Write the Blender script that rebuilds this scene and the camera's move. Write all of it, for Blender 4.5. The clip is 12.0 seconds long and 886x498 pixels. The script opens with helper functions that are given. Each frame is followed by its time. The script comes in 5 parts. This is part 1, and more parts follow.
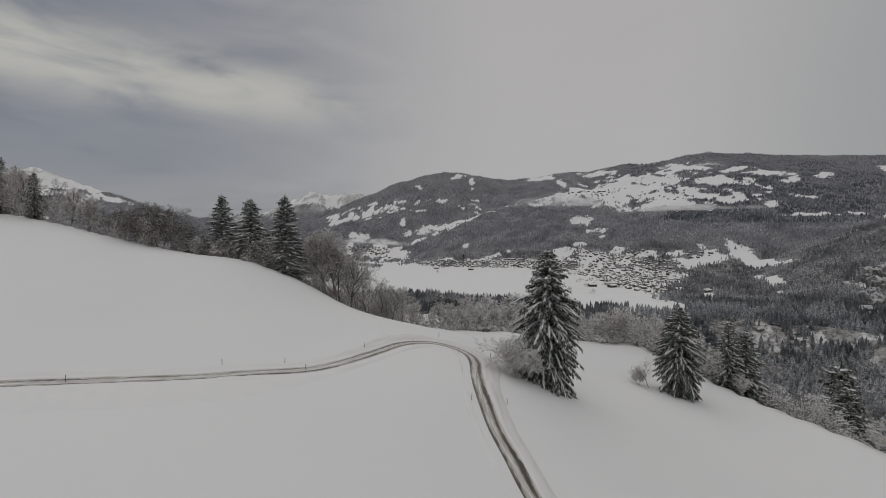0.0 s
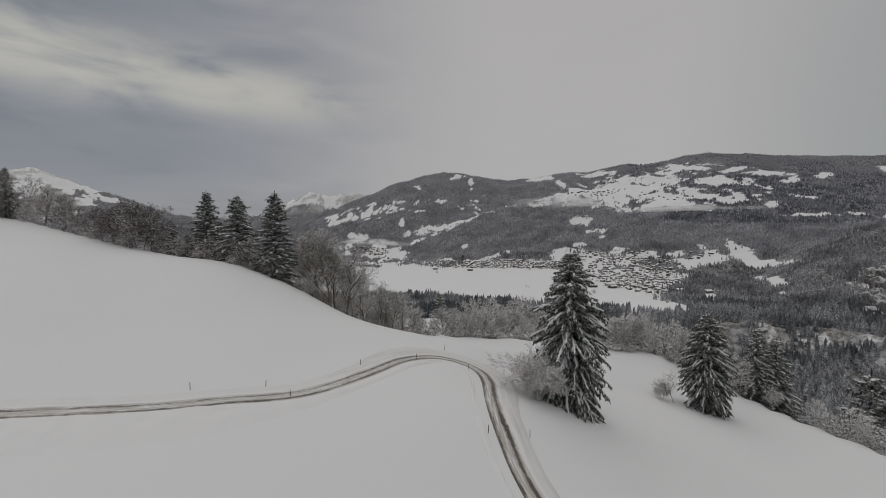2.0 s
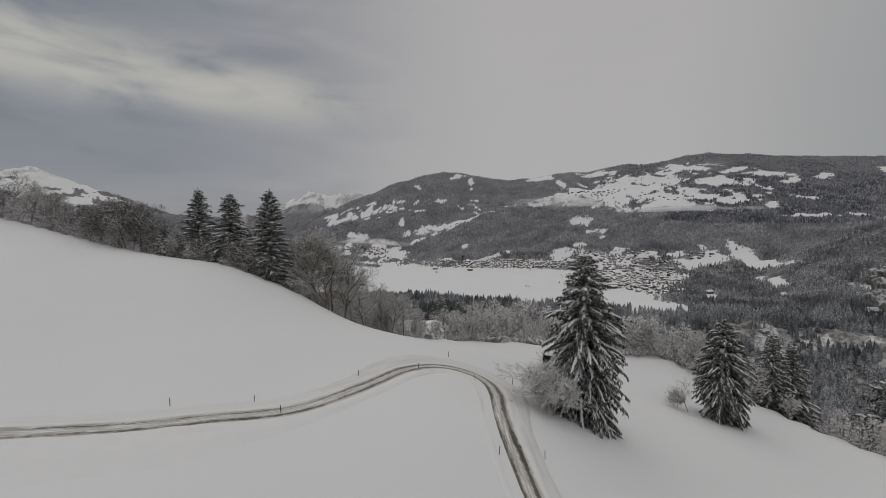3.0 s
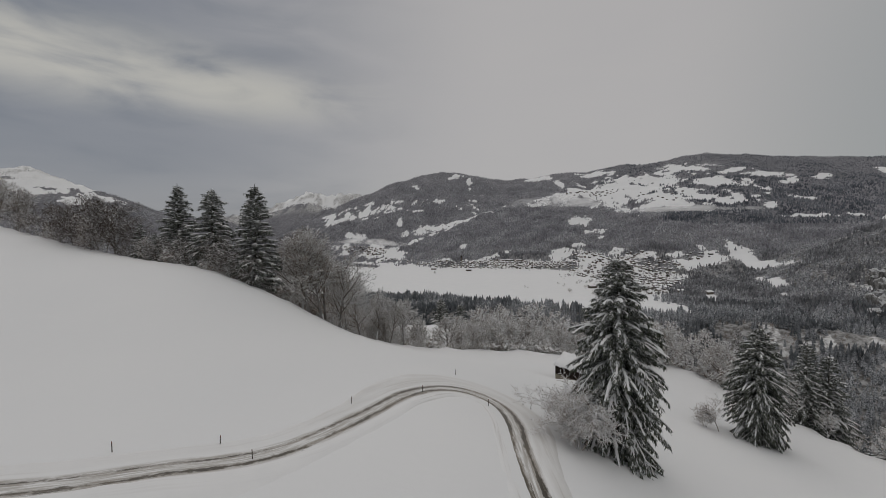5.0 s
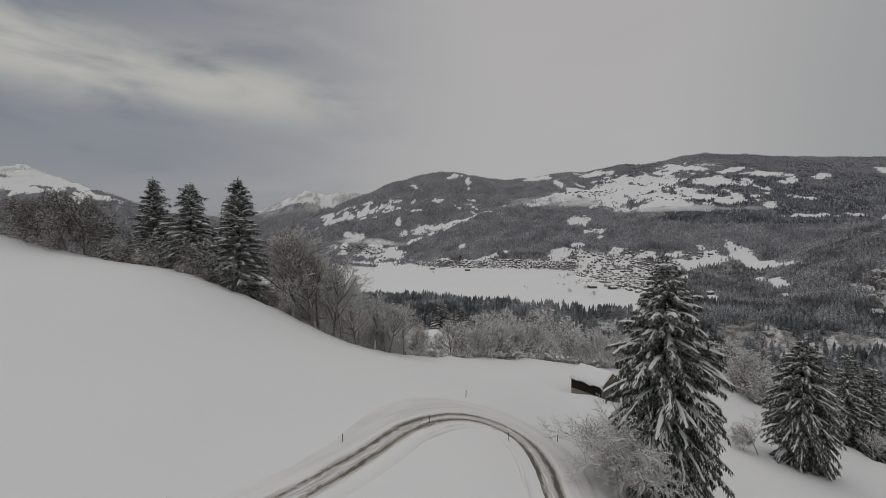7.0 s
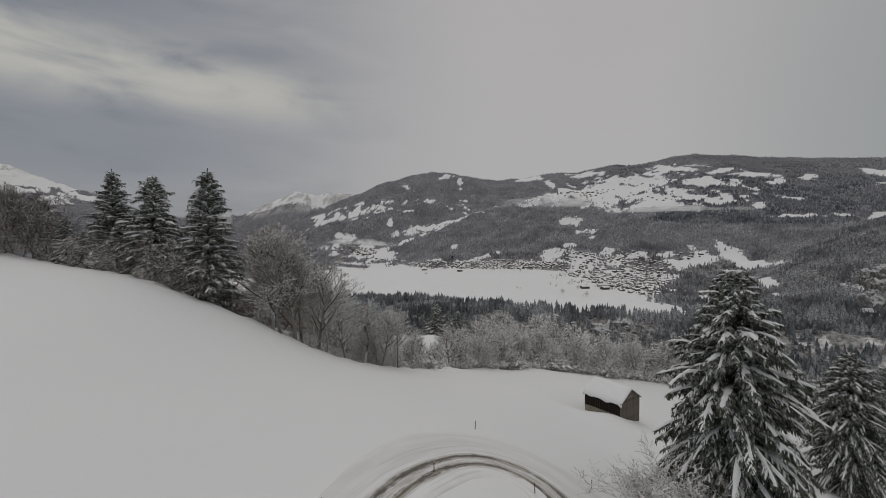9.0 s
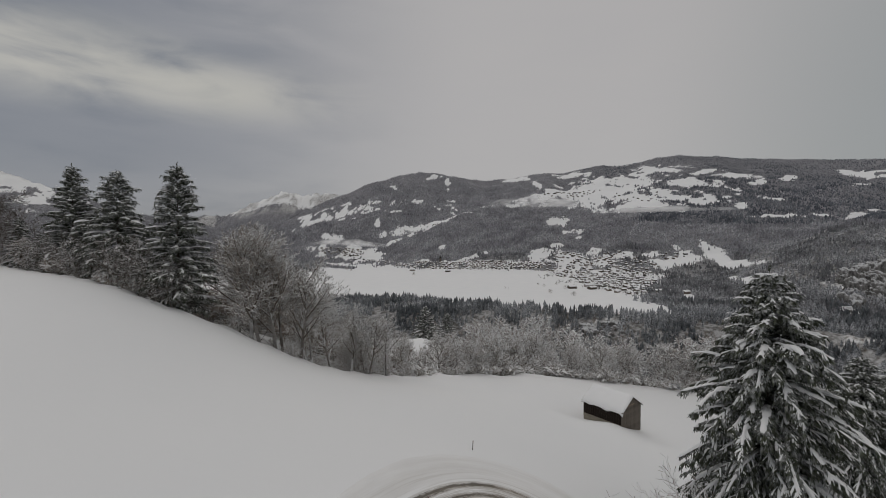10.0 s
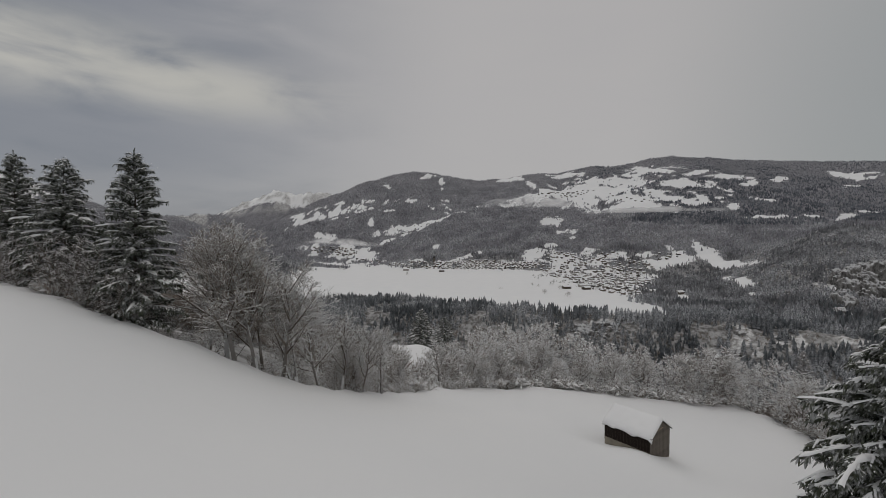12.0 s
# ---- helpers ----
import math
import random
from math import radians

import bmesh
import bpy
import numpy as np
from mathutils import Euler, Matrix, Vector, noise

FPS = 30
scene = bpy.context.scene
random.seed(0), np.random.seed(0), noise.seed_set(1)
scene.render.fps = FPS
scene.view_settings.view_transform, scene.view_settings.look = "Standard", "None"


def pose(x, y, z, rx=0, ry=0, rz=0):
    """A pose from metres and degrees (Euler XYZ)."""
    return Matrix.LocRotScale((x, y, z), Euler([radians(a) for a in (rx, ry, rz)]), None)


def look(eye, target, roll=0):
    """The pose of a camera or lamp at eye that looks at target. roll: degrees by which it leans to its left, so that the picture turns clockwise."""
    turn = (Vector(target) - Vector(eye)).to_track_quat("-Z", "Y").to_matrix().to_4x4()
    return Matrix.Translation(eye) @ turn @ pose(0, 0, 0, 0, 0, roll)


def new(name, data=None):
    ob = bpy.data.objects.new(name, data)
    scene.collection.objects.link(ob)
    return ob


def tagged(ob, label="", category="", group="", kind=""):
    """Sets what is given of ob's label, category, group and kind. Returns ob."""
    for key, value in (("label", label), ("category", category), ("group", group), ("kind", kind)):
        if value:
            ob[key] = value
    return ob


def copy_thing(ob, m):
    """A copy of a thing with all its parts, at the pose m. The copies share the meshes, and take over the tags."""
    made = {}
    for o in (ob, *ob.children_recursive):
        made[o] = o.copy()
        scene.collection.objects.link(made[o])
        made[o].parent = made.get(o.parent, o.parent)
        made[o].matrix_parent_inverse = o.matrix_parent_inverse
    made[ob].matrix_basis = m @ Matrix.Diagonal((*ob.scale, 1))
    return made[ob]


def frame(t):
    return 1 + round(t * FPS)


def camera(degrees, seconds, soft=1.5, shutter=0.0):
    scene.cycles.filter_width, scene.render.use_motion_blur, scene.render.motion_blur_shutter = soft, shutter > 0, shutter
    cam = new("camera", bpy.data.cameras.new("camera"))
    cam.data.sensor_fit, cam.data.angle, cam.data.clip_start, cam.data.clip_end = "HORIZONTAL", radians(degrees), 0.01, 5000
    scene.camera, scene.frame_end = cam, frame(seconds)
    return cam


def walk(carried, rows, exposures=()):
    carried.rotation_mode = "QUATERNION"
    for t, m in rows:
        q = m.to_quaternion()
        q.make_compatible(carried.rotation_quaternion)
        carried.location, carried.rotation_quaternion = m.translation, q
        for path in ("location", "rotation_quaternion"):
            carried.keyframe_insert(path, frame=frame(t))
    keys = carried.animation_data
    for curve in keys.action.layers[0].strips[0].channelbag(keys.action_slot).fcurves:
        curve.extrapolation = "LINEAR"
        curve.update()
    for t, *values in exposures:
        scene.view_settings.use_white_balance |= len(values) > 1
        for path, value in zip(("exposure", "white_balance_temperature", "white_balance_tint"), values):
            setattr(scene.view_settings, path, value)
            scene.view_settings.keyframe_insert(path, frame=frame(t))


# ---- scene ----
cam = camera(91.7, 12.0, soft=0.85)
PATH = [
    (0, (2.962, -9.172, 0.007), (2.962, -7.173, -0.053), -0.1),
    (0.5, (2.497, -6.493, -0.057), (2.501, -4.494, -0.117), -0.1),
    (1, (2.148, -3.935, -0.082), (2.152, -1.936, -0.142), -0.1),
    (1.5, (1.883, -1.454, -0.059), (1.887, 0.545, -0.115), -0.1),
    (2, (1.495, 1.111, -0.01), (1.5, 3.11, -0.068), -0.1),
    (2.5, (1.14, 3.653, 0.057), (1.145, 5.652, -0.001), -0.1),
    (3, (0.756, 6.176, 0.087), (0.762, 8.176, 0.028), 0.0),
    (5, (-0.56, 16.091, 0.208), (-0.545, 18.09, 0.15), -0.0),
    (5.5, (-0.914, 18.619, 0.23), (-0.897, 20.618, 0.171), -0.1),
    (6, (-1.29, 21.059, 0.188), (-1.271, 23.058, 0.128), 0.1),
    (6.5, (-1.645, 23.558, 0.248), (-1.622, 25.557, 0.189), 0.0),
    (7, (-1.898, 26.001, 0.19), (-1.876, 28.0, 0.13), 0.1),
    (9, (-3.222, 36.145, 0.056), (-3.162, 38.143, -0.001), 0.0),
    (9.5, (-3.398, 38.717, 0.042), (-3.309, 40.714, -0.015), -0.0),
    (10, (-3.674, 41.222, -0.016), (-3.557, 43.218, -0.071), -0.1),
    (10.5, (-3.951, 43.687, -0.085), (-3.82, 45.682, -0.139), -0.1),
    (11, (-4.216, 46.176, 0.043), (-4.076, 48.17, -0.012), -0.1),
    (11.5, (-4.508, 48.668, 0.146), (-4.363, 50.662, 0.09), -0.1),
    (12, (-4.803, 51.14, 0.199), (-4.656, 53.133, 0.142), 0.1),
]
walk(cam, [(t, look(eye, aim, lean)) for t, eye, aim, lean in PATH])

# ---------------------------------------------------------------- sky and sun
SUN_AZIMUTH, SUN_HEIGHT = -70.0, 62.0          # degrees, from straight ahead to the right, and above the horizon

world = bpy.data.worlds.new("overcast_sky")
scene.world = world
world.use_nodes = True
wn, wl = world.node_tree.nodes, world.node_tree.links
wn.clear()


def wmath(op, a, b=None, clamp=False):
    n = wn.new("ShaderNodeMath")
    n.operation, n.use_clamp = op, clamp
    for i, v in enumerate((a, b)):
        if v is None:
            continue
        if isinstance(v, (int, float)):
            n.inputs[i].default_value = v
        else:
            wl.new(v, n.inputs[i])
    return n.outputs[0]


def wmix(fac, a, b):
    n = wn.new("ShaderNodeMix")
    n.data_type = "RGBA"
    for i, v in ((0, fac), (6, a), (7, b)):
        if isinstance(v, (int, float, tuple)):
            n.inputs[i].default_value = v
        else:
            wl.new(v, n.inputs[i])
    return n.outputs[2]


coord = wn.new("ShaderNodeTexCoord").outputs["Generated"]
sky = wn.new("ShaderNodeTexSky")
sky.sky_type, sky.sun_disc = "NISHITA", False
sky.sun_elevation, sky.sun_rotation = radians(SUN_HEIGHT), radians(SUN_AZIMUTH)
sky_low = wn.new("ShaderNodeVectorMath")
sky_low.operation = "SCALE"
sky_low.inputs["Scale"].default_value = 0.06
wl.new(sky.outputs[0], sky_low.inputs[0])
split = wn.new("ShaderNodeSeparateXYZ")
wl.new(coord, split.inputs[0])


def cloud_noise(scale, stretch, detail, shift):
    m = wn.new("ShaderNodeMapping")
    m.inputs["Scale"].default_value = (1, 1, stretch)
    m.inputs["Location"].default_value = (shift, shift * 0.7, 0)
    m.inputs["Rotation"].default_value = (0, radians(6), 0)
    wl.new(coord, m.inputs[0])
    n = wn.new("ShaderNodeTexNoise")
    n.inputs["Scale"].default_value, n.inputs["Detail"].default_value, n.inputs["Roughness"].default_value = scale, detail, 0.5
    n.inputs["Distortion"].default_value = 0.35
    wl.new(m.outputs[0], n.inputs["Vector"])
    return n.outputs["Fac"]


def ramp(v, lo, hi):
    n = wn.new("ShaderNodeMapRange")
    n.interpolation_type = "SMOOTHSTEP"
    n.inputs["From Min"].default_value, n.inputs["From Max"].default_value = lo, hi
    wl.new(v, n.inputs["Value"])
    return n.outputs[0]


def toward(x, y, z, flat, lo, hi):
    """1 round a direction, fading out; flat squeezes it into a band."""
    d = wn.new("ShaderNodeVectorMath")
    d.operation = "SUBTRACT"
    wl.new(coord, d.inputs[0])
    v = Vector((x, y, z)).normalized()
    d.inputs[1].default_value = v
    m = wn.new("ShaderNodeVectorMath")
    m.operation = "MULTIPLY"
    wl.new(d.outputs[0], m.inputs[0])
    m.inputs[1].default_value = (1, 1, flat)
    le = wn.new("ShaderNodeVectorMath")
    le.operation = "LENGTH"
    wl.new(m.outputs[0], le.inputs[0])
    return ramp(le.outputs["Value"], hi, lo)


broad = cloud_noise(1.4, 3.2, 3.0, 0.4)
fine = cloud_noise(4.4, 3.6, 6.0, 1.7)
mottle = wmath("ADD", wmath("MULTIPLY", broad, 0.6), wmath("MULTIPLY", fine, 0.4))
# thin light cloud over the valley, a heavy bluish bank to the west with a gleam in it
west = ramp(split.outputs[0], 0.15, -0.60)
light_grey = (0.440, 0.425, 0.418, 1)
dark_grey = (0.165, 0.182, 0.212, 1)
heavy = wmath("ADD", wmath("MULTIPLY", west, 0.60), wmath("MULTIPLY", wmath("MULTIPLY", west, ramp(mottle, 0.62, 0.38)), 0.45), True)
clouds = wmix(heavy, light_grey, dark_grey)
for x, y, z, flat, reach, deep in ((-1.0, 1, 0.60, 2.2, 0.42, 0.80), (-1.0, 1, 0.235, 3.5, 0.50, 0.50), (-0.55, 1, 0.20, 4.0, 0.40, 0.28)):
    clouds = wmix(wmath("MULTIPLY", toward(x, y, z, flat, 0.0, reach), deep), clouds, dark_grey)
gleam = wmath("MAXIMUM", toward(-0.92, 1, 0.43, 5.0, 0.05, 0.50), wmath("MULTIPLY", toward(-0.52, 1, 0.34, 5.5, 0.02, 0.45), 0.9))
gleam = wmath("MULTIPLY", gleam, ramp(fine, 0.22, 0.60))
clouds = wmix(wmath("MULTIPLY", gleam, 0.84), clouds, (0.545, 0.525, 0.46, 1))
# lens fall-off, painted into the cloud colour as a darker eastern sky
east = ramp(split.outputs[0], 0.42, 0.85)
clouds = wmix(wmath("MULTIPLY", east, 0.85), clouds, (0.270, 0.288, 0.288, 1))
clouds = wmix(wmath("MULTIPLY", ramp(mottle, 0.35, 0.7), 0.14), clouds, (0.36, 0.355, 0.375, 1))
both = wmix(0.92, sky_low.outputs[0], clouds)
back = wn.new("ShaderNodeBackground")
back.inputs["Strength"].default_value = 1.0
wl.new(both, back.inputs[0])
wl.new(back.outputs[0], wn.new("ShaderNodeOutputWorld").inputs[0])

sun = new("sun", bpy.data.lights.new("sun", "SUN"))
sun.data.energy, sun.data.angle, sun.data.color = 0.72, radians(120), (1.0, 0.95, 0.88)
a, e = radians(SUN_AZIMUTH), radians(SUN_HEIGHT)
sun.matrix_world = look((0, 0, 100), (-math.sin(a) * math.cos(e), -math.cos(a) * math.cos(e), 100 - math.sin(e)))

# ---------------------------------------------------------------- materials


class Mat:
    """A small builder for node materials."""

    def __init__(self, name, rough=0.8, spec=0.3):
        self.m = bpy.data.materials.new(name)
        self.m.use_nodes = True
        self.n, self.l = self.m.node_tree.nodes, self.m.node_tree.links
        self.b = self.n["Principled BSDF"]
        self.b.inputs["Roughness"].default_value = rough
        self.b.inputs["Specular IOR Level"].default_value = spec

    def put(self, v, socket):
        if isinstance(v, (int, float, tuple)):
            socket.default_value = v
        else:
            self.l.new(v, socket)

    def coord(self, which="Object"):
        return self.n.new("ShaderNodeTexCoord").outputs[which]

    def place(self):
        return self.n.new("ShaderNodeNewGeometry").outputs["Position"]

    def noise(self, scale, detail=3.0, vec=None, stretch=(1, 1, 1), rough=0.5):
        m = self.n.new("ShaderNodeMapping")
        m.inputs["Scale"].default_value = stretch
        self.l.new(vec or self.coord(), m.inputs[0])
        t = self.n.new("ShaderNodeTexNoise")
        t.inputs["Scale"].default_value, t.inputs["Detail"].default_value, t.inputs["Roughness"].default_value = scale, detail, rough
        self.l.new(m.outputs[0], t.inputs["Vector"])
        return t.outputs["Fac"]

    def ramp(self, v, lo, hi, a=0.0, b=1.0):
        n = self.n.new("ShaderNodeMapRange")
        n.interpolation_type = "SMOOTHSTEP"
        for key, val in (("From Min", lo), ("From Max", hi), ("To Min", a), ("To Max", b)):
            n.inputs[key].default_value = val
        self.l.new(v, n.inputs["Value"])
        return n.outputs[0]

    def math(self, op, a, b=0.0, clamp=False):
        n = self.n.new("ShaderNodeMath")
        n.operation, n.use_clamp = op, clamp
        self.put(a, n.inputs[0]), self.put(b, n.inputs[1])
        return n.outputs[0]

    def mix(self, fac, a, b):
        n = self.n.new("ShaderNodeMix")
        n.data_type = "RGBA"
        self.put(fac, n.inputs[0]), self.put(a, n.inputs[6]), self.put(b, n.inputs[7])
        return n.outputs[2]

    def attr(self, name):
        n = self.n.new("ShaderNodeAttribute")
        n.attribute_name = name
        return n.outputs["Fac"]

    def up(self):
        s = self.n.new("ShaderNodeSeparateXYZ")
        self.l.new(self.n.new("ShaderNodeNewGeometry").outputs["Normal"], s.inputs[0])
        return s.outputs[2]

    def island(self):
        return self.n.new("ShaderNodeNewGeometry").outputs["Random Per Island"]

    def each(self):
        return self.n.new("ShaderNodeObjectInfo").outputs["Random"]

    def color(self, v):
        self.put(v, self.b.inputs["Base Color"])
        return self

    def bump(self, v, strength=0.3, distance=0.05):
        n = self.n.new("ShaderNodeBump")
        n.inputs["Strength"].default_value, n.inputs["Distance"].default_value = strength, distance
        self.l.new(v, n.inputs["Height"])
        self.l.new(n.outputs[0], self.b.inputs["Normal"])
        return self


def rgb(r, g, b):
    return (r, g, b, 1.0)


def snow_material():
    m = Mat("fresh_snow", 0.75, 0.2)
    p = m.place()
    soft = m.noise(0.035, 3, p)
    grain = m.noise(9.0, 4, p)
    drift = m.noise(0.5, 4, p, (1, 1.6, 1))
    c = m.mix(soft, rgb(0.78, 0.79, 0.80), rgb(0.85, 0.85, 0.845))
    c = m.mix(m.math("MULTIPLY", grain, 0.10), c, rgb(0.72, 0.73, 0.75))
    m.color(c)
    return m.bump(m.math("ADD", m.math("MULTIPLY", drift, 1.0), m.math("MULTIPLY", grain, 0.12)), 0.22, 0.25).m


def ground_material():
    """Snow with woodland floor, rock and scree where the cover attribute says so."""
    m = Mat("snowy_ground", 0.85, 0.15)
    p = m.place()
    soft = m.noise(0.03, 3, p)
    grain = m.noise(7.0, 4, p)
    drift = m.noise(0.45, 4, p, (1, 1.5, 1))
    snow = m.mix(soft, rgb(0.78, 0.79, 0.80), rgb(0.85, 0.85, 0.845))
    snow = m.mix(m.math("MULTIPLY", grain, 0.08), snow, rgb(0.72, 0.73, 0.75))
    floor_n = m.noise(0.11, 6, p, rough=0.65)
    near_wood = m.mix(m.ramp(floor_n, 0.36, 0.64), rgb(0.11, 0.105, 0.098), rgb(0.42, 0.42, 0.42))
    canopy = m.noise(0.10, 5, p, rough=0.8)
    # far woods are paled and tinted: aerial haze put into the base colour
    hazy_wood = m.mix(m.ramp(canopy, 0.40, 0.62), rgb(0.128, 0.127, 0.140), rgb(0.355, 0.353, 0.372))
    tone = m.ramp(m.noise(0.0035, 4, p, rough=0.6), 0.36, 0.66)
    hazy_wood = m.mix(m.math("MULTIPLY", tone, 0.35), hazy_wood, rgb(0.075, 0.082, 0.095))
    wood = m.mix(m.attr("canopy"), near_wood, hazy_wood)
    cover = m.attr("cover")
    edge = m.noise(0.04, 7, p, rough=0.75)
    mask = m.ramp(m.math("ADD", cover, m.math("MULTIPLY", m.math("SUBTRACT", edge, 0.5), 2.1)), 0.42, 0.58)
    rock_n = m.noise(0.11, 7, p, (1, 1, 0.8), 0.75)
    rock = m.mix(m.ramp(rock_n, 0.40, 0.56), rgb(0.15, 0.14, 0.125), rgb(0.68, 0.68, 0.68))
    c = m.mix(mask, snow, wood)
    c = m.mix(m.math("MULTIPLY", m.attr("rock"), 1.0, True), c, rock)
    m.color(c)
    return m.bump(m.math("ADD", drift, m.math("MULTIPLY", grain, 0.12)), 0.2, 0.25).m


def road_material():
    """Ploughed lane: dark thawed wheel tracks in packed, dirty snow. uv is metres across and along."""
    m = Mat("ploughed_lane", 0.6, 0.35)
    uv = m.n.new("ShaderNodeUVMap").outputs[0]
    s = m.n.new("ShaderNodeSeparateXYZ")
    m.l.new(uv, s.inputs[0])
    wob = m.noise(0.10, 3, uv)
    fray = m.noise(1.6, 6, uv, (2.6, 0.16, 1), 0.65)
    patch = m.noise(0.35, 4, uv, (1.2, 0.30, 1), 0.6)
    grit = m.noise(14, 4, uv)
    across = m.math("ADD", s.outputs[0], m.math("MULTIPLY", m.math("SUBTRACT", wob, 0.5), 0.7))
    wide = m.math("ABSOLUTE", across)
    off = m.math("ABSOLUTE", m.math("SUBTRACT", wide, 0.76))
    edge = m.math("ADD", off, m.math("MULTIPLY", m.math("SUBTRACT", fray, 0.5), 1.5))
    edge = m.math("ADD", edge, m.math("MULTIPLY", m.math("SUBTRACT", patch, 0.5), 0.8))
    fleck = m.noise(2.2, 5, uv, (1.0, 0.45, 1), 0.7)
    edge = m.math("ADD", edge, m.math("MULTIPLY", m.math("SUBTRACT", fleck, 0.5), 0.9))
    drifted = m.math("MULTIPLY", m.ramp(s.outputs[1], 138.0, 112.0), m.ramp(across, 0.2, -0.3))
    edge = m.math("ADD", edge, m.math("MULTIPLY", drifted, 0.12))
    opened = m.ramp(s.outputs[1], 108.0, 140.0)
    edge = m.math("ADD", edge, m.math("MULTIPLY", m.math("SUBTRACT", 1.0, opened), 0.07))
    track = m.ramp(edge, 0.36, 0.08)
    slush = m.math("MULTIPLY", m.math("MULTIPLY", m.ramp(wide, 1.6, 1.0), m.ramp(wide, 0.0, 0.5, 0.7, 1.0)), m.math("MULTIPLY", m.ramp(fray, 0.34, 0.62), m.ramp(s.outputs[1], 110.0, 140.0, 0.95, 1.0)))
    streak = m.math("MULTIPLY", m.ramp(wide, 7.0, 1.6), m.ramp(m.noise(0.9, 5, uv, (2.4, 0.10, 1), 0.6), 0.50, 0.72))
    snow = m.mix(m.noise(0.5, 4, uv), rgb(0.78, 0.785, 0.79), rgb(0.85, 0.85, 0.845))
    c = m.mix(m.math("MULTIPLY", streak, m.ramp(opened, 0.0, 1.0, 0.15, 0.5)), snow, rgb(0.50, 0.48, 0.45))
    out = m.math("MULTIPLY", across, -1.0)
    shoulder = m.math("MULTIPLY", m.math("MULTIPLY", m.ramp(out, 1.4, 2.2), m.ramp(out, 7.2, 4.2)), m.ramp(opened, 0.0, 1.0, 0.3, 1.0))
    c = m.mix(m.math("MULTIPLY", shoulder, m.ramp(m.noise(0.5, 5, uv, (1.5, 0.25, 1), 0.6), 0.25, 0.75, 0.08, 0.45)), c, rgb(0.55, 0.53, 0.50))
    c = m.mix(m.math("MULTIPLY", slush, 0.8), c, rgb(0.25, 0.215, 0.17))
    asphalt = m.mix(m.ramp(patch, 0.3, 0.7), rgb(0.034, 0.027, 0.018), m.mix(grit, rgb(0.10, 0.08, 0.051), rgb(0.17, 0.138, 0.093)))
    m.color(m.mix(m.math("MULTIPLY", track, 0.95), c, asphalt))
    m.put(m.ramp(track, 0.3, 1.0, 0.75, 0.38), m.b.inputs["Roughness"])
    return m.bump(m.math("ADD", fray, m.math("MULTIPLY", grit, 0.2)), 0.35, 0.05).m


def wood_material(name, dark, light, along=(1, 1, 0.06)):
    m = Mat(name, 0.85, 0.2)
    o = m.coord()
    grain = m.noise(14, 5, o, along, 0.65)
    stain = m.noise(1.1, 4, o)
    c = m.mix(grain, dark, light)
    c = m.mix(m.math("MULTIPLY", m.ramp(stain, 0.4, 0.75), 0.45), c, tuple(v * 0.55 for v in dark[:3]) + (1.0,))
    c = m.mix(m.math("MULTIPLY", m.each(), 0.4), c, tuple(v * 0.7 for v in light[:3]) + (1.0,))
    return m.color(c).bump(grain, 0.4, 0.02).m


def needle_material(name="spruce_needles", frost=0.0):
    m = Mat(name, 0.7, 0.25)
    c = m.mix(m.island(), rgb(0.026, 0.036, 0.025), rgb(0.082, 0.095, 0.062))
    fine = m.noise(5.0, 3, m.coord())
    c = m.mix(m.math("MULTIPLY", fine, 0.5), c, rgb(0.05, 0.045, 0.032))
    if frost:
        k = m.math("MULTIPLY", m.ramp(m.up(), 0.1, 0.8), m.ramp(m.noise(2.6, 3, m.coord()), 0.42, 0.62))
        c = m.mix(m.math("MULTIPLY", k, frost), c, rgb(0.72, 0.73, 0.75))
    return m.color(c).m


def bark_material(name, dark, light, snow=0.0):
    m = Mat(name, 0.9, 0.1)
    o = m.coord()
    n = m.noise(6, 5, o, (1, 1, 0.25), 0.6)
    c = m.mix(n, dark, light)
    c = m.mix(m.math("MULTIPLY", m.island(), 0.35), c, tuple(v * 0.6 for v in dark[:3]) + (1.0,))
    c = m.mix(m.math("MULTIPLY", m.each(), 0.3), c, tuple(v * 0.5 for v in dark[:3]) + (1.0,))
    if snow:
        k = m.math("MULTIPLY", m.ramp(m.up(), -0.25, 0.25), m.ramp(m.noise(0.9, 4, o), 0.20, 0.40))
        c = m.mix(m.math("MULTIPLY", k, snow), c, rgb(0.78, 0.785, 0.79))
    return m.color(c).m


def far_tree_material(name, dark, light, snow, grain=0.3):
    """Distant trees: each its own shade, dusted with snow on the upper sides."""
    m = Mat(name, 0.9, 0.1)
    c = m.mix(m.island(), dark, light)
    k = m.math("MULTIPLY", m.ramp(m.up(), -0.2, 0.5), m.ramp(m.noise(grain, 5, m.place(), rough=0.7), 0.38, 0.60))
    k = m.math("MULTIPLY", k, m.ramp(m.noise(0.008, 4, m.place(), rough=0.65), 0.36, 0.64, 0.15, 1.35))
    return m.color(m.mix(m.math("MULTIPLY", k, snow), c, rgb(0.70, 0.71, 0.73))).m


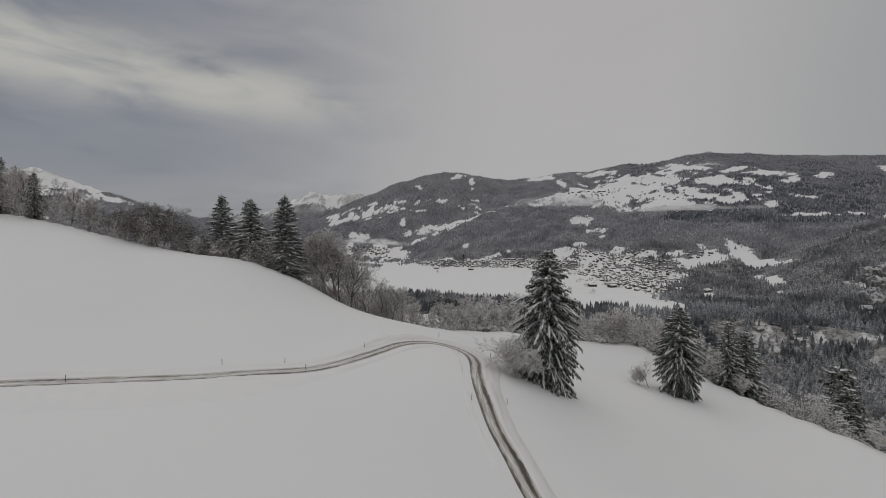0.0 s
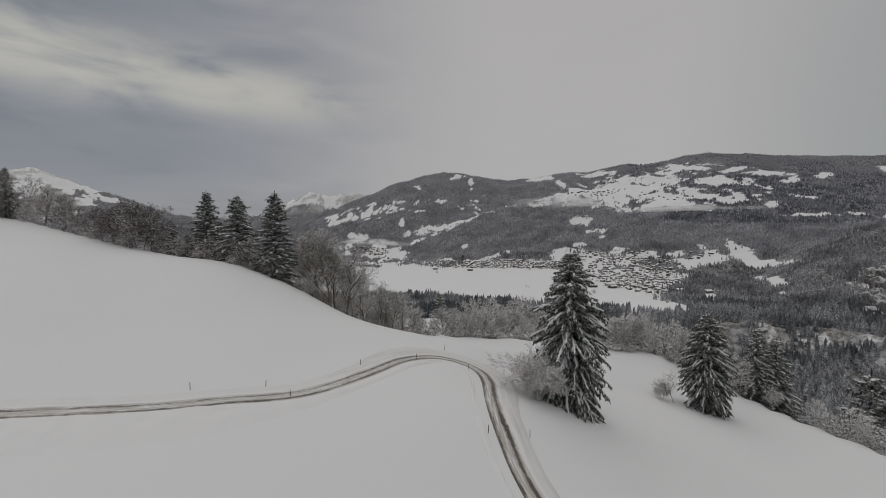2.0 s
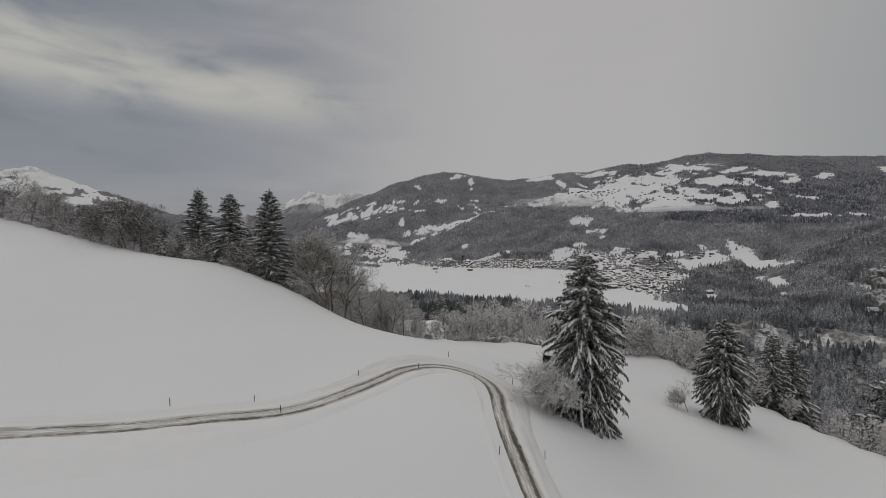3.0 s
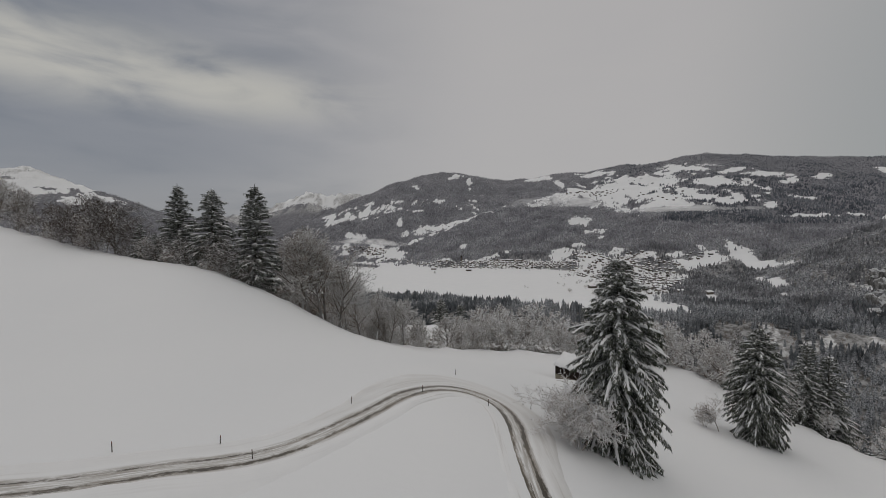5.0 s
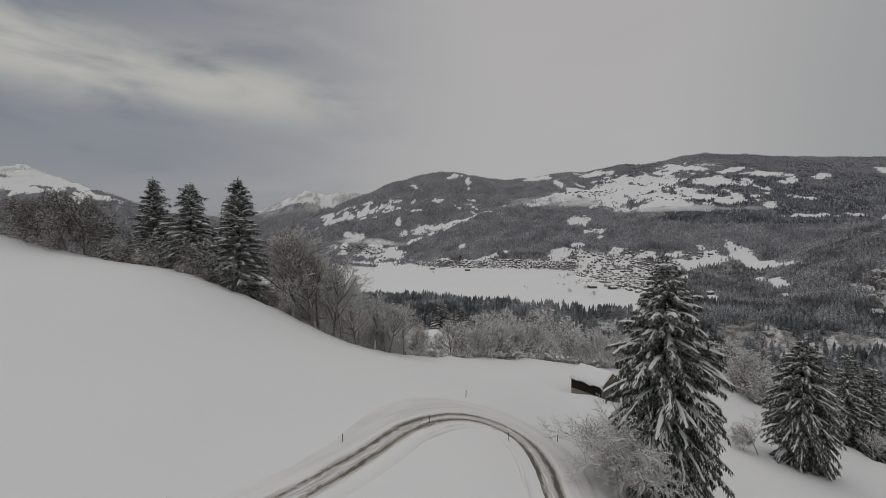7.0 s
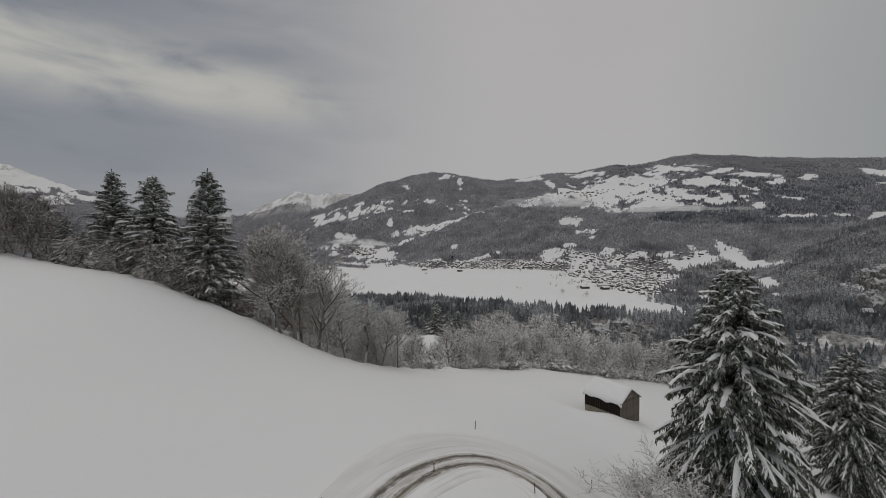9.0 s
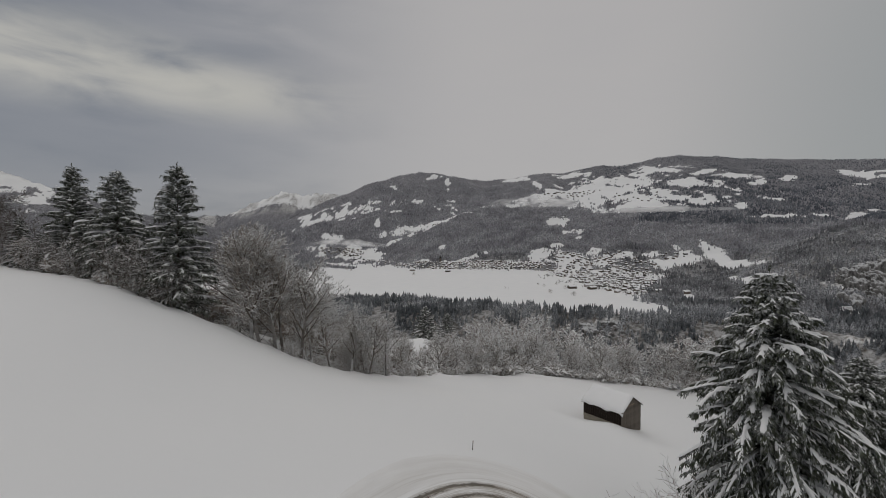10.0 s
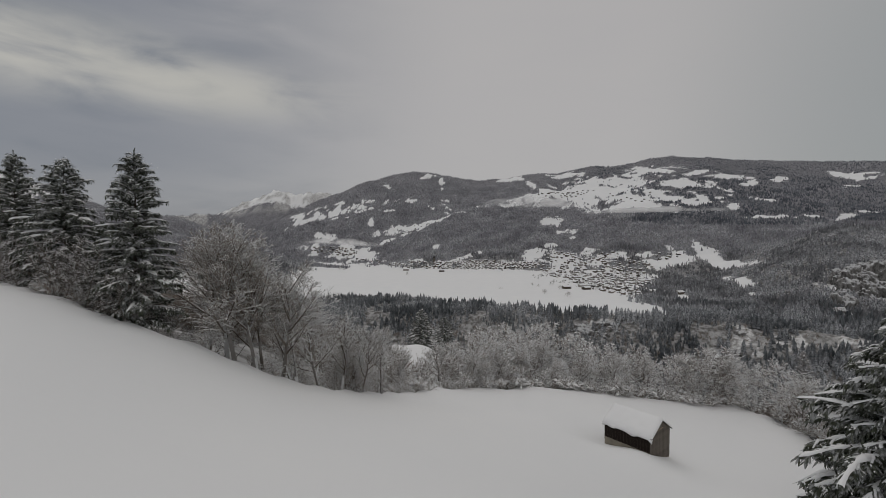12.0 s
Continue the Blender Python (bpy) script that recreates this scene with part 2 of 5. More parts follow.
def crag_material():
    """Brown rock with snow on every ledge."""
    m = Mat("snowy_crag", 0.9, 0.15)
    p = m.place()
    n = m.noise(0.14, 8, p, (1, 1, 0.4), 0.75)
    rock = m.mix(m.ramp(n, 0.35, 0.65), rgb(0.075, 0.072, 0.068), rgb(0.29, 0.285, 0.275))
    k = m.ramp(m.math("ADD", m.up(), m.math("MULTIPLY", m.math("SUBTRACT", m.noise(0.16, 8, p, rough=0.8), 0.5), 2.6)), 0.35, 0.85)
    return m.color(m.mix(m.math("MULTIPLY", k, 0.9), rock, rgb(0.66, 0.67, 0.68))).bump(n, 1.0, 3.0).m


SNOW = snow_material()
CRAG = crag_material()
GROUND = ground_material()
LANE = road_material()
NEEDLE = needle_material(frost=0.45)
SPRUCE_BARK = bark_material("spruce_bark", rgb(0.045, 0.035, 0.028), rgb(0.11, 0.09, 0.075))
TWIG = bark_material("snowy_twigs", rgb(0.27, 0.235, 0.205), rgb(0.53, 0.47, 0.415), 1.0)
FROSTED_TWIG = bark_material("frosted_twigs", rgb(0.27, 0.206, 0.165), rgb(0.56, 0.465, 0.39), 1.0)
BOLE = bark_material("tree_boles", rgb(0.105, 0.088, 0.073), rgb(0.26, 0.222, 0.187), 0.9)
DARK_TWIG = bark_material("dark_twigs", rgb(0.068, 0.052, 0.043), rgb(0.165, 0.13, 0.11), 0.35)
# snow-dusted, with base colours lifted and blued to carry the haze
HAZY_FROSTED_WOOD = far_tree_material("hazy_frosted_mountain_woods", rgb(0.128, 0.127, 0.143), rgb(0.292, 0.289, 0.313), 1.0)
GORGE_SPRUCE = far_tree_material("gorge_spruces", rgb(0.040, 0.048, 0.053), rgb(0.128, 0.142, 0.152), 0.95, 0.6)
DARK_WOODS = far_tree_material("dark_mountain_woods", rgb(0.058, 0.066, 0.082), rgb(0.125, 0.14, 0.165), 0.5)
# lower-slope spruces: base colours lightened for haze as well as snow dust
HAZY_SPRUCE = far_tree_material("hazy_distant_spruce", rgb(0.064, 0.067, 0.073), rgb(0.206, 0.208, 0.216), 1.0)
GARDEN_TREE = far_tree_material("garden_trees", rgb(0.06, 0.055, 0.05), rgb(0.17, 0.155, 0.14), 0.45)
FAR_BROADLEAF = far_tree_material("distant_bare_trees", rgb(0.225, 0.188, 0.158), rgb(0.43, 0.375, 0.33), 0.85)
OLD_WOOD = wood_material("weathered_larch_boards", rgb(0.035, 0.029, 0.024), rgb(0.27, 0.235, 0.20))
DARK_WOOD = wood_material("sun_blackened_boards", rgb(0.010, 0.007, 0.006), rgb(0.030, 0.021, 0.016))
STONE = wood_material("mortared_rubble", rgb(0.16, 0.145, 0.115), rgb(0.34, 0.31, 0.25), (1, 1, 1))

# ---------------------------------------------------------------- the lie of the land
HILL_X = (-150.0, -105.0, -60.0, -15.0, 30.0, 75.0, 120.0)
HILL_Y = (0.0, 40.0, 80.0, 120.0, 160.0)
HILL_SPREAD = 42.0
HILL_PLANE = (-29.59, -0.1242, 0.0980)
HILL_SWELL = [-4.72, -4.39, 2.37, 6.71, -0.66, 6.44, -5.84,
              1.17, 2.51, -2.86, 6.09, -4.25, -4.81, -3.65,
              -4.27, 7.37, -4.17, 2.07, 7.26, -1.59, 2.45,
              2.48, 3.06, 6.54, 6.15, -4.37, -5.09, 2.86,
              11.02, -0.31, -2.55, -10.52, -1.10, -0.70, -8.93]

KNOBS = [(-45.0, 106.0, 15.0, 5.88), (-22.0, 118.0, 14.0, -3.21), (-72.0, 112.0, 18.0, 2.22), (0.0, 140.0, 18.0, -3.38), (10.0, 62.0, 12.0, 1.74), (-14.0, 62.0, 12.0, -0.43), (27.3, 121.2, 3.6, -0.85), (31.0, 115.4, 2.6, 0.95)]


def smooth_step(a, b, v):
    k = np.clip((v - a) / (b - a), 0.0, 1.0)
    return k * k * (3 - 2 * k)


def meadow(x, y):
    """Height of the snow meadow: a tilted plane with broad swells."""
    z = HILL_PLANE[0] + HILL_PLANE[1] * x + HILL_PLANE[2] * (y - 85)
    n = 0
    for cy in HILL_Y:
        for cx in HILL_X:
            z = z + HILL_SWELL[n] * np.exp(-((x - cx) ** 2 + (y - cy) ** 2) / (2 * HILL_SPREAD ** 2))
            n += 1
    for cx, cy, size, h in KNOBS:
        z = z + h * np.exp(-((x - cx) ** 2 + (y - cy) ** 2) / (2 * size ** 2))
    return z


BRINK_X = (-400, -150, -100, -75, -62, -51, -40, -28, -12, 2, 30, 55, 70, 85, 100, 130, 200, 500)
BRINK_Y = (230, 140, 126, 118, 112.5, 107.2, 104.8, 115.3, 131, 147, 153, 150, 141, 115, 84, 44, -10, -220)


def brink(x):
    """How far the meadow reaches before it breaks off."""
    return np.interp(x, BRINK_X, BRINK_Y)


def ridge(x, y, crest, slope):
    """Height of a mountain whose crest runs through the given points."""
    best = np.full(np.shape(x), -900.0)
    for (ax, ay, az), (bx, by, bz) in zip(crest, crest[1:]):
        dx, dy = bx - ax, by - ay
        k = np.clip(((x - ax) * dx + (y - ay) * dy) / (dx * dx + dy * dy), 0, 1)
        d = np.hypot(x - ax - k * dx, y - ay - k * dy)
        best = np.maximum(best, az + k * (bz - az) - slope * (np.sqrt(d * d + 3600.0) - 60.0))
    return best


VALLEY = -165.0
MOUNTAIN_RIGHT = [(1000, 3900, 560), (1330, 4020, 600), (1780, 3850, 640), (2290, 3720, 708), (2800, 3560, 665), (3300, 3220, 590), (4200, 2300, 520)]
MOUNTAIN_MID = [(-1150, 3600, 90), (-898, 3700, 210), (-621, 3800, 366), (-329, 3900, 494), (-125, 3950, 557), (32, 4000, 586), (297, 4020, 567), (458, 4040, 533), (840, 4080, 538), (1330, 4150, 560)]
SPUR = [(-215, 2560, -160), (60, 2720, -5), (320, 2900, 165), (740, 3200, 290), (1100, 3600, 440)]
SNOW_PEAKS = [(-2240, 4200, 190), (-1765, 4380, 205), (-1620, 4400, 255), (-1474, 4410, 385), (-1310, 4440, 452), (-1190, 4440, 405), (-1080, 4450, 425), (-843, 4470, 430), (-490, 4500, 390), (-200, 4540, 300)]
KNOLL = [(-1700, 2700, 70), (-950, 2430, -40), (-580, 2260, -128), (-700, 2000, -95), (-560, 1640, -140)]
MOUNTAIN_LEFT = [(-4300, 2200, 420), (-3350, 2950, 415), (-3060, 3120, 470), (-2996, 3150, 495), (-2890, 3170, 410), (-2750, 3200, 352), (-2494, 3250, 314), (-2280, 3270, 205), (-1970, 3300, 158), (-1750, 3300, 142), (-1500, 3350, 60), (-1100, 3500, -110)]
NEAR_SPUR = [(2600, 2150, 150), (1700, 1560, 60), (1240, 1180, -40), (1010, 1010, -105), (816, 860, -150), (640, 760, -190)]


def rough(x, y, size, seed):
    """Soft irregular waves, about -1 to 1."""
    s = np.zeros(np.shape(x))
    for k in range(6):
        a = seed * 1.7 + k * 2.399
        w = (1.0 + 0.37 * k) / size
        s = s + np.sin((x * math.cos(a) + y * math.sin(a)) * w * 6.283 + seed * 3.1 + k * 1.3 + 1.4 * np.sin((x * math.sin(a) - y * math.cos(a)) * w * 3.9 + k)) / (1 + 0.45 * k)
    return s / 2.6


def patchy(x, y, size, seed, octaves=3):
    """Irregular blotches, about -1 to 1."""
    table = np.random.default_rng(seed).uniform(-1, 1, (64, 64))
    total, weight = np.zeros(np.shape(x)), 1.0
    for k in range(octaves):
        c, s = math.cos(seed + k * 1.1), math.sin(seed + k * 1.1)
        u, v = (x * c - y * s) / size * 2 ** k, (x * s + y * c) / size * 2 ** k
        i, j = np.floor(u).astype(int), np.floor(v).astype(int)
        fu, fv = u - i, v - j
        fu, fv = fu * fu * (3 - 2 * fu), fv * fv * (3 - 2 * fv)
        a, b = table[i % 64, j % 64], table[(i + 1) % 64, j % 64]
        d, e = table[i % 64, (j + 1) % 64], table[(i + 1) % 64, (j + 1) % 64]
        total = total + weight * ((a * (1 - fu) + b * fu) * (1 - fv) + (d * (1 - fu) + e * fu) * fv)
        weight *= 0.55
    return total * 0.85


def land_far(x, y):
    r = np.hypot(x, y)
    flank = VALLEY + 0.345 * (0.52 * x + 0.85 * y - 1800)
    top = ridge(x, y, MOUNTAIN_RIGHT, 0.37)
    parts = [np.minimum(flank, top), ridge(x, y, MOUNTAIN_MID, 0.52), ridge(x, y, SPUR, 0.50), ridge(x, y, SNOW_PEAKS, 0.62), ridge(x, y, MOUNTAIN_LEFT, 0.42), ridge(x, y, KNOLL, 0.34)]
    high = parts[0]
    for p in parts[1:]:
        high = np.maximum(high, p)
    high = high + smooth_step(VALLEY, VALLEY + 160, high) * (15 * rough(x, y, 680, 2) + 5 * rough(x, y, 210, 5) + smooth_step(4150, 4350, y) * (22 * rough(x, y, 120, 6) + 16 * np.abs(rough(x, y, 60, 8))) + smooth_step(-2300, -2600, x) * (12 * rough(x, y, 130, 11) + 9 * rough(x, y, 55, 13)))
    z = VALLEY + np.logaddexp(0.0, (high - VALLEY) / 14.0) * 14.0
    wall = VALLEY - 0.42 * np.maximum(0, 990 + 45 * rough(x, y, 420, 3) - r) + 10 * rough(x, y, 120, 7) * smooth_step(990, 850, r)
    z = np.where(r < 1100, np.minimum(z, np.maximum(wall, -320)), z)
    spur = ridge(x, y, NEAR_SPUR, 0.42) + 12 * rough(x, y, 260, 9)
    return np.maximum(z, spur)


def shoulder(x, y):
    return np.exp(-((x + 7) / 15.0) ** 2 / 2 - ((y - 214) / 20.0) ** 2 / 2) * (1 + 0.12 * rough(x, y, 45, 12))


def land(x, y):
    """Height of the ground anywhere."""
    x, y = np.asarray(x, float), np.asarray(y, float)
    edge = brink(x)
    s = y - edge
    near = meadow(x, np.minimum(y, edge + 4))
    right = smooth_step(20, 90, x)
    past = np.maximum(s, 0)
    drop_gentle = 0.27 * past + 0.55 * np.maximum(0, past - 190)
    drop_steep = 0.62 * past
    fall = (1 - right) * drop_gentle + right * drop_steep
    fall = fall * smooth_step(-2, 14, past) + (1 - right) * 3.4 * smooth_step(0, 5, past)
    near = near - fall + 1.5 * smooth_step(5, 40, past) * rough(x, y, 60, 4)
    # a snowy shoulder below the brink
    near = near + 15.5 * shoulder(x, y)
    # a wooded shelf under the lower meadow
    near = near + 27 * np.exp(-((x - 98) / 17.0) ** 2 / 2 - ((y - 156) / 17.0) ** 2 / 2)
    return np.maximum(near, np.where(s > 60, land_far(x, y), -900.0))

# ---------------------------------------------------------------- mesh helpers


def mesh_from(name, verts, faces, material, smooth=False):
    me = bpy.data.meshes.new(name)
    me.from_pydata([tuple(v) for v in verts], [], [tuple(f) for f in faces])
    me.materials.append(material)
    if smooth:
        me.shade_smooth()
    return me


def mesh_tris(name, verts, tris, material, smooth=False):
    """A mesh of triangles from arrays."""
    me = bpy.data.meshes.new(name)
    verts, tris = np.asarray(verts, np.float32), np.asarray(tris, np.int32)
    me.vertices.add(len(verts)), me.loops.add(tris.size), me.polygons.add(len(tris))
    me.vertices.foreach_set("co", verts.ravel())
    me.loops.foreach_set("vertex_index", tris.ravel())
    me.polygons.foreach_set("loop_start", np.arange(0, tris.size, 3, dtype=np.int32))
    me.polygons.foreach_set("use_smooth", np.full(len(tris), smooth))
    me.update(calc_edges=True)
    me.materials.append(material)
    return me


def part(name, me, parent, label=""):
    ob = new(name, me)
    ob.parent = parent
    return tagged(ob, label)


class Soup:
    """Gathers many small pieces into one mesh."""

    def __init__(self):
        self.v, self.f, self.n = [], [], 0

    def add(self, verts, tris):
        """verts: pieces x corners x 3; tris: the triangles of one piece."""
        verts, tris = np.asarray(verts, float), np.asarray(tris)
        k, c = verts.shape[0], verts.shape[1]
        self.v.append(verts.reshape(-1, 3))
        self.f.append((tris[None] + (self.n + np.arange(k) * c)[:, None, None]).reshape(-1, 3))
        self.n += k * c

    def mesh(self, name, material, smooth=False):
        return mesh_tris(name, np.concatenate(self.v), np.concatenate(self.f), material, smooth)


def box(bm, x0, x1, y0, y1, z0, z1):
    c = [bm.verts.new((x, y, z)) for x in (x0, x1) for y in (y0, y1) for z in (z0, z1)]
    for f in ((0, 1, 3, 2), (4, 6, 7, 5), (0, 4, 5, 1), (2, 3, 7, 6), (0, 2, 6, 4), (1, 5, 7, 3)):
        bm.faces.new([c[i] for i in f])


def bm_mesh(name, bm, material, bevel=0.0, smooth=False):
    if bevel:
        bmesh.ops.bevel(bm, geom=list(bm.edges), offset=bevel, segments=1, affect="EDGES")
    bmesh.ops.recalc_face_normals(bm, faces=bm.faces)
    me = bpy.data.meshes.new(name)
    bm.to_mesh(me)
    bm.free()
    me.materials.append(material)
    if smooth:
        me.shade_smooth()
    return me


def ground_z(x, y):
    return float(land(x, y))


# ---------------------------------------------------------------- woods and clearings


# open fields: middle (x, y) and the two half axes
UPPER_FIELDS = [
    (1054, 3131, 340, 50, -18, -149), (1355, 3047, 234, -108, -140, -311), (1577, 3289, 215, -139, -22, -65), (1890, 3360, 78, -102, -88, -154),
    (1790, 2881, 99, -103, -34, -55), (1519, 2708, 141, -130, -85, -149), (1667, 2456, 90, -65, -30, -44), (1774, 2466, 90, -28, -21, -29),
    (1321, 2614, 212, -125, -31, -61),
]
EAST_FIELDS = [
    (2097, 3050, 138, 10, -30, -44), (2209, 2914, 127, -49, -80, -104), (2195, 2708, 74, 18, -76, -93), (2463, 2790, 52, -6, -65, -72),
    (1760, 2303, 25, -26, -38, -50), (1798, 2104, 98, -42, -14, -17), (2263, 2065, 195, 60, -49, -44), (3012, 2785, 57, -136, -62, -57),
    (2764, 2582, 90, 22, -74, -68), (2021, 2082, 58, -33, -10, -10),
]
TERRACES = [
    (1128, 1838, 51, -20, -33, -52), (1155, 1946, 26, -15, -20, -32), (1252, 1711, -14, -153, -34, -45), (1024, 1334, -56, -128, -36, -41),
    (952, 1946, 76, -26, -15, -30), (1004, 1821, 98, -24, -17, -31), (716, 1144, 12, -1, -60, -92), (812, 1928, 130, -54, -13, -31),
    (877, 1103, -18, -47, -11, -13),
]
MID_FIELDS = [
    (-619, 3326, 242, 6, 48, -127), (-764, 3292, 142, 7, 33, -74), (174, 3912, 106, 69, -2, -37), (256, 3723, 15, 4, -3, -107), (-49, 3526, 36, -4, 0, -23),
    (-14, 3377, 39, -23, 0, -63), (-158, 3351, 46, 20, 1, -24), (-179, 3195, 53, 8, 1, -19), (264, 3395, 49, 8, -1, -14), (159, 3245, 26, 9, -4, -70),
    (238, 3233, 36, -70, -7, -85), (378, 3491, 42, 6, -3, -25), (-211, 3616, 28, -9, 1, -19), (341, 3746, 16, -33, -7, -22),
]
SPUR_FIELDS = [
    (95, 2898, 300, 54, 14, -92), (-153, 2703, 46, 48, 9, -33), (-281, 3025, 19, 0, 6, -62), (132, 2406, 24, -4, -3, -44),
    (899, 3902, 96, -127, -30, -128), (978, 3567, 17, -106, -36, -131), (1339, 3743, 111, -76, -36, -98),
]
SLOPE_FIELDS = [
    (291, 2221, 68, 28, 0, -22), (581, 2120, 58, 6, -14, -50), (847, 2598, 67, 11, -21, -64), (870, 2413, 61, -10, -12, -32), (714, 2242, 27, 8, -9, -28),
    (868, 2337, 20, -13, -6, -16),
]
VALLEY_FIELDS = [(-579, 2895, 70, -12, 10, -50), (-479, 2713, 172, -78, 12, -69), (-287, 2529, 136, -129, 10, -91)]
VILLAGE_GROUND = [(71, 2173, 196, -109, -2, -62), (297, 2087, 180, -61, -8, -60), (501, 2026, 126, -27, -8, -40), (685, 1936, 100, -72, -73, -200), (777, 1713, 110, -111, -165, -351), (930, 1852, 88, -67, -22, -50)]


def open_field(x, y, fields, soft=0.35, ragged=0.42):
    """1 inside the given fields, 0 outside, with a ragged edge."""
    fray = ragged * (patchy(x, y, 55, 21, 4) + 0.5 * patchy(x, y * 0.5, 24, 22, 2))
    best = np.zeros(np.shape(x))
    for cx, cy, ax, ay, bx, by in fields:
        det = ax * by - ay * bx
        u = ((x - cx) * by - (y - cy) * bx) / det
        v = ((y - cy) * ax - (x - cx) * ay) / det
        best = np.maximum(best, smooth_step(1.0 + soft, 1.0 - soft, np.hypot(u, v) + fray))
    return best


def scree(x, y):
    """Open snowy chutes and landslips between the trees of the gorge and the far slopes."""
    k = np.zeros(np.shape(x))
    for cx, cy, ax, ay, bx, by in ((590, 775, 20, 30, 14, -10), (545, 735, 16, 24, 13, -9), (640, 735, 16, 30, 16, -8), (350, 862, 44, 6, 4, -26), (1518, 1576, 60, 40, 30, -40), (1645, 1505, 50, 60, 40, -40), (1380, 1480, 16, 60, 10, -6), (-22, 815, 12, 20, 14, -4), (700, 690, 15, 36, 14, -8)):
        det = ax * by - ay * bx
        u = ((x - cx) * by - (y - cy) * bx) / det
        v = ((y - cy) * ax - (x - cx) * ay) / det
        k = np.maximum(k, smooth_step(1.35, 0.65, np.hypot(u, v) + 0.9 * patchy(x, y, 30, 61, 4)))
    return k * smooth_step(-0.35, 0.15, patchy(x, y, 16, 63, 3))


def grown(fields, k):
    """The same fields, k times as wide."""
    return [(f[0], f[1], *(k * v for v in f[2:])) for f in fields]


def woods(x, y):
    """How wooded the far land is, 0 to 1."""
    x, y = np.asarray(x, float), np.asarray(y, float)
    z, r = land_far(x, y), np.hypot(x, y)
    k = smooth_step(VALLEY + 10, VALLEY + 24, z + 6 * patchy(x, y, 90, 23, 3))
    side = np.degrees(np.arctan2(x, y))
    rim = smooth_step(1085, 1050, r + 40 - 175 * smooth_step(17, -9, side) + 26 * rough(x, y, 90, 31))
    k = np.maximum(k, rim)
    east = smooth_step(27.5, 31, side + 2.0 * patchy(x, y, 160, 24, 3))
    k = np.maximum(k, east * smooth_step(2600, 2200, r))
    k = np.maximum(k, smooth_step(1.1, 0.7, np.hypot((x + 441) / 95, (y - 2305) / 70) + 0.4 * patchy(x, y, 60, 28, 3)))
    copse = smooth_step(0.34, 0.50, patchy(x, y * 0.7, 100, 25, 4))
    hedge = smooth_step(0.36, 0.50, patchy(x, y * 0.55, 85, 29, 4))
    for fields, trees in ((grown(UPPER_FIELDS, 1.22), hedge * 0.8), (EAST_FIELDS, copse), (grown(TERRACES, 1.35), copse), (grown(SLOPE_FIELDS, 1.2), 0.6 * copse), (grown(MID_FIELDS, 1.25), np.maximum(copse, 0.8 * smooth_step(0.16, 0.3, patchy(x, y * 0.7, 44, 26, 3)))), (SPUR_FIELDS, 0 * copse), (grown(VALLEY_FIELDS, 1.3), hedge * 0.8), (VILLAGE_GROUND, copse)):
        k = k * (1 - open_field(x, y, fields) * (1 - trees))
    glade = smooth_step(0.46, 0.60, patchy(x, y * 0.7, 120, 27, 4)) * smooth_step(2500, 2900, r) * smooth_step(900, 1300, x) * smooth_step(2300, 1900, x)
    k = k * (1 - 0.9 * glade)
    # bare snow on the high peaks, patchy woods on the western mountain
    peaks = smooth_step(4050, 4250, y) * smooth_step(-150, -400, x) * smooth_step(170, 260, z + 60 * rough(x, y, 190, 36))
    west = smooth_step(-2180, -2330, x + 60 * rough(x, y, 260, 37))
    patches = smooth_step(0.02, 0.22, patchy(x, y, 110, 39, 5) + 0.42 * smooth_step(350, 180, z) - 0.30 * smooth_step(300, 420, z))
    k = k * (1 - 0.85 * smooth_step(75, 35, np.hypot(x - 1040, y - 960) * 0.6))
    k = k * (1 - 0.97 * peaks) * (1 - west * (1 - 0.85 * patches)) * (1 - 0.85 * scree(x, y) * smooth_step(1500, 1200, r) - 0.45 * scree(x, y) * smooth_step(1200, 1500, r))
    return np.clip(k, 0, 1)


def crags(x, y):
    """Bare rock: in the gorge walls, on the outcrop and on the high peaks."""
    r = np.hypot(x, y)
    k = 0.55 * smooth_step(0.25, 0.6, patchy(x, y, 70, 41, 4)) * smooth_step(1000, 960, r) * smooth_step(560, 700, r)
    k = np.maximum(k, 0.8 * smooth_step(120, 50, np.hypot(x - 1060, (y - 1030) * 1.3) + 40 * rough(x, y, 90, 43)))
    k = np.maximum(k, 0.9 * scree(x, y))
    k = np.maximum(k, 0.9 * smooth_step(3950, 4100, y) * smooth_step(-250, -500, x) * smooth_step(-0.05, 0.2, patchy(x, y * 0.6, 80, 45, 4)))
    k = np.maximum(k, 0.8 * smooth_step(-2700, -2900, x) * smooth_step(330, 430, land_far(x, y)) * smooth_step(0.0, 0.25, patchy(x, y, 70, 46, 4)))
    return k


# ---------------------------------------------------------------- ground


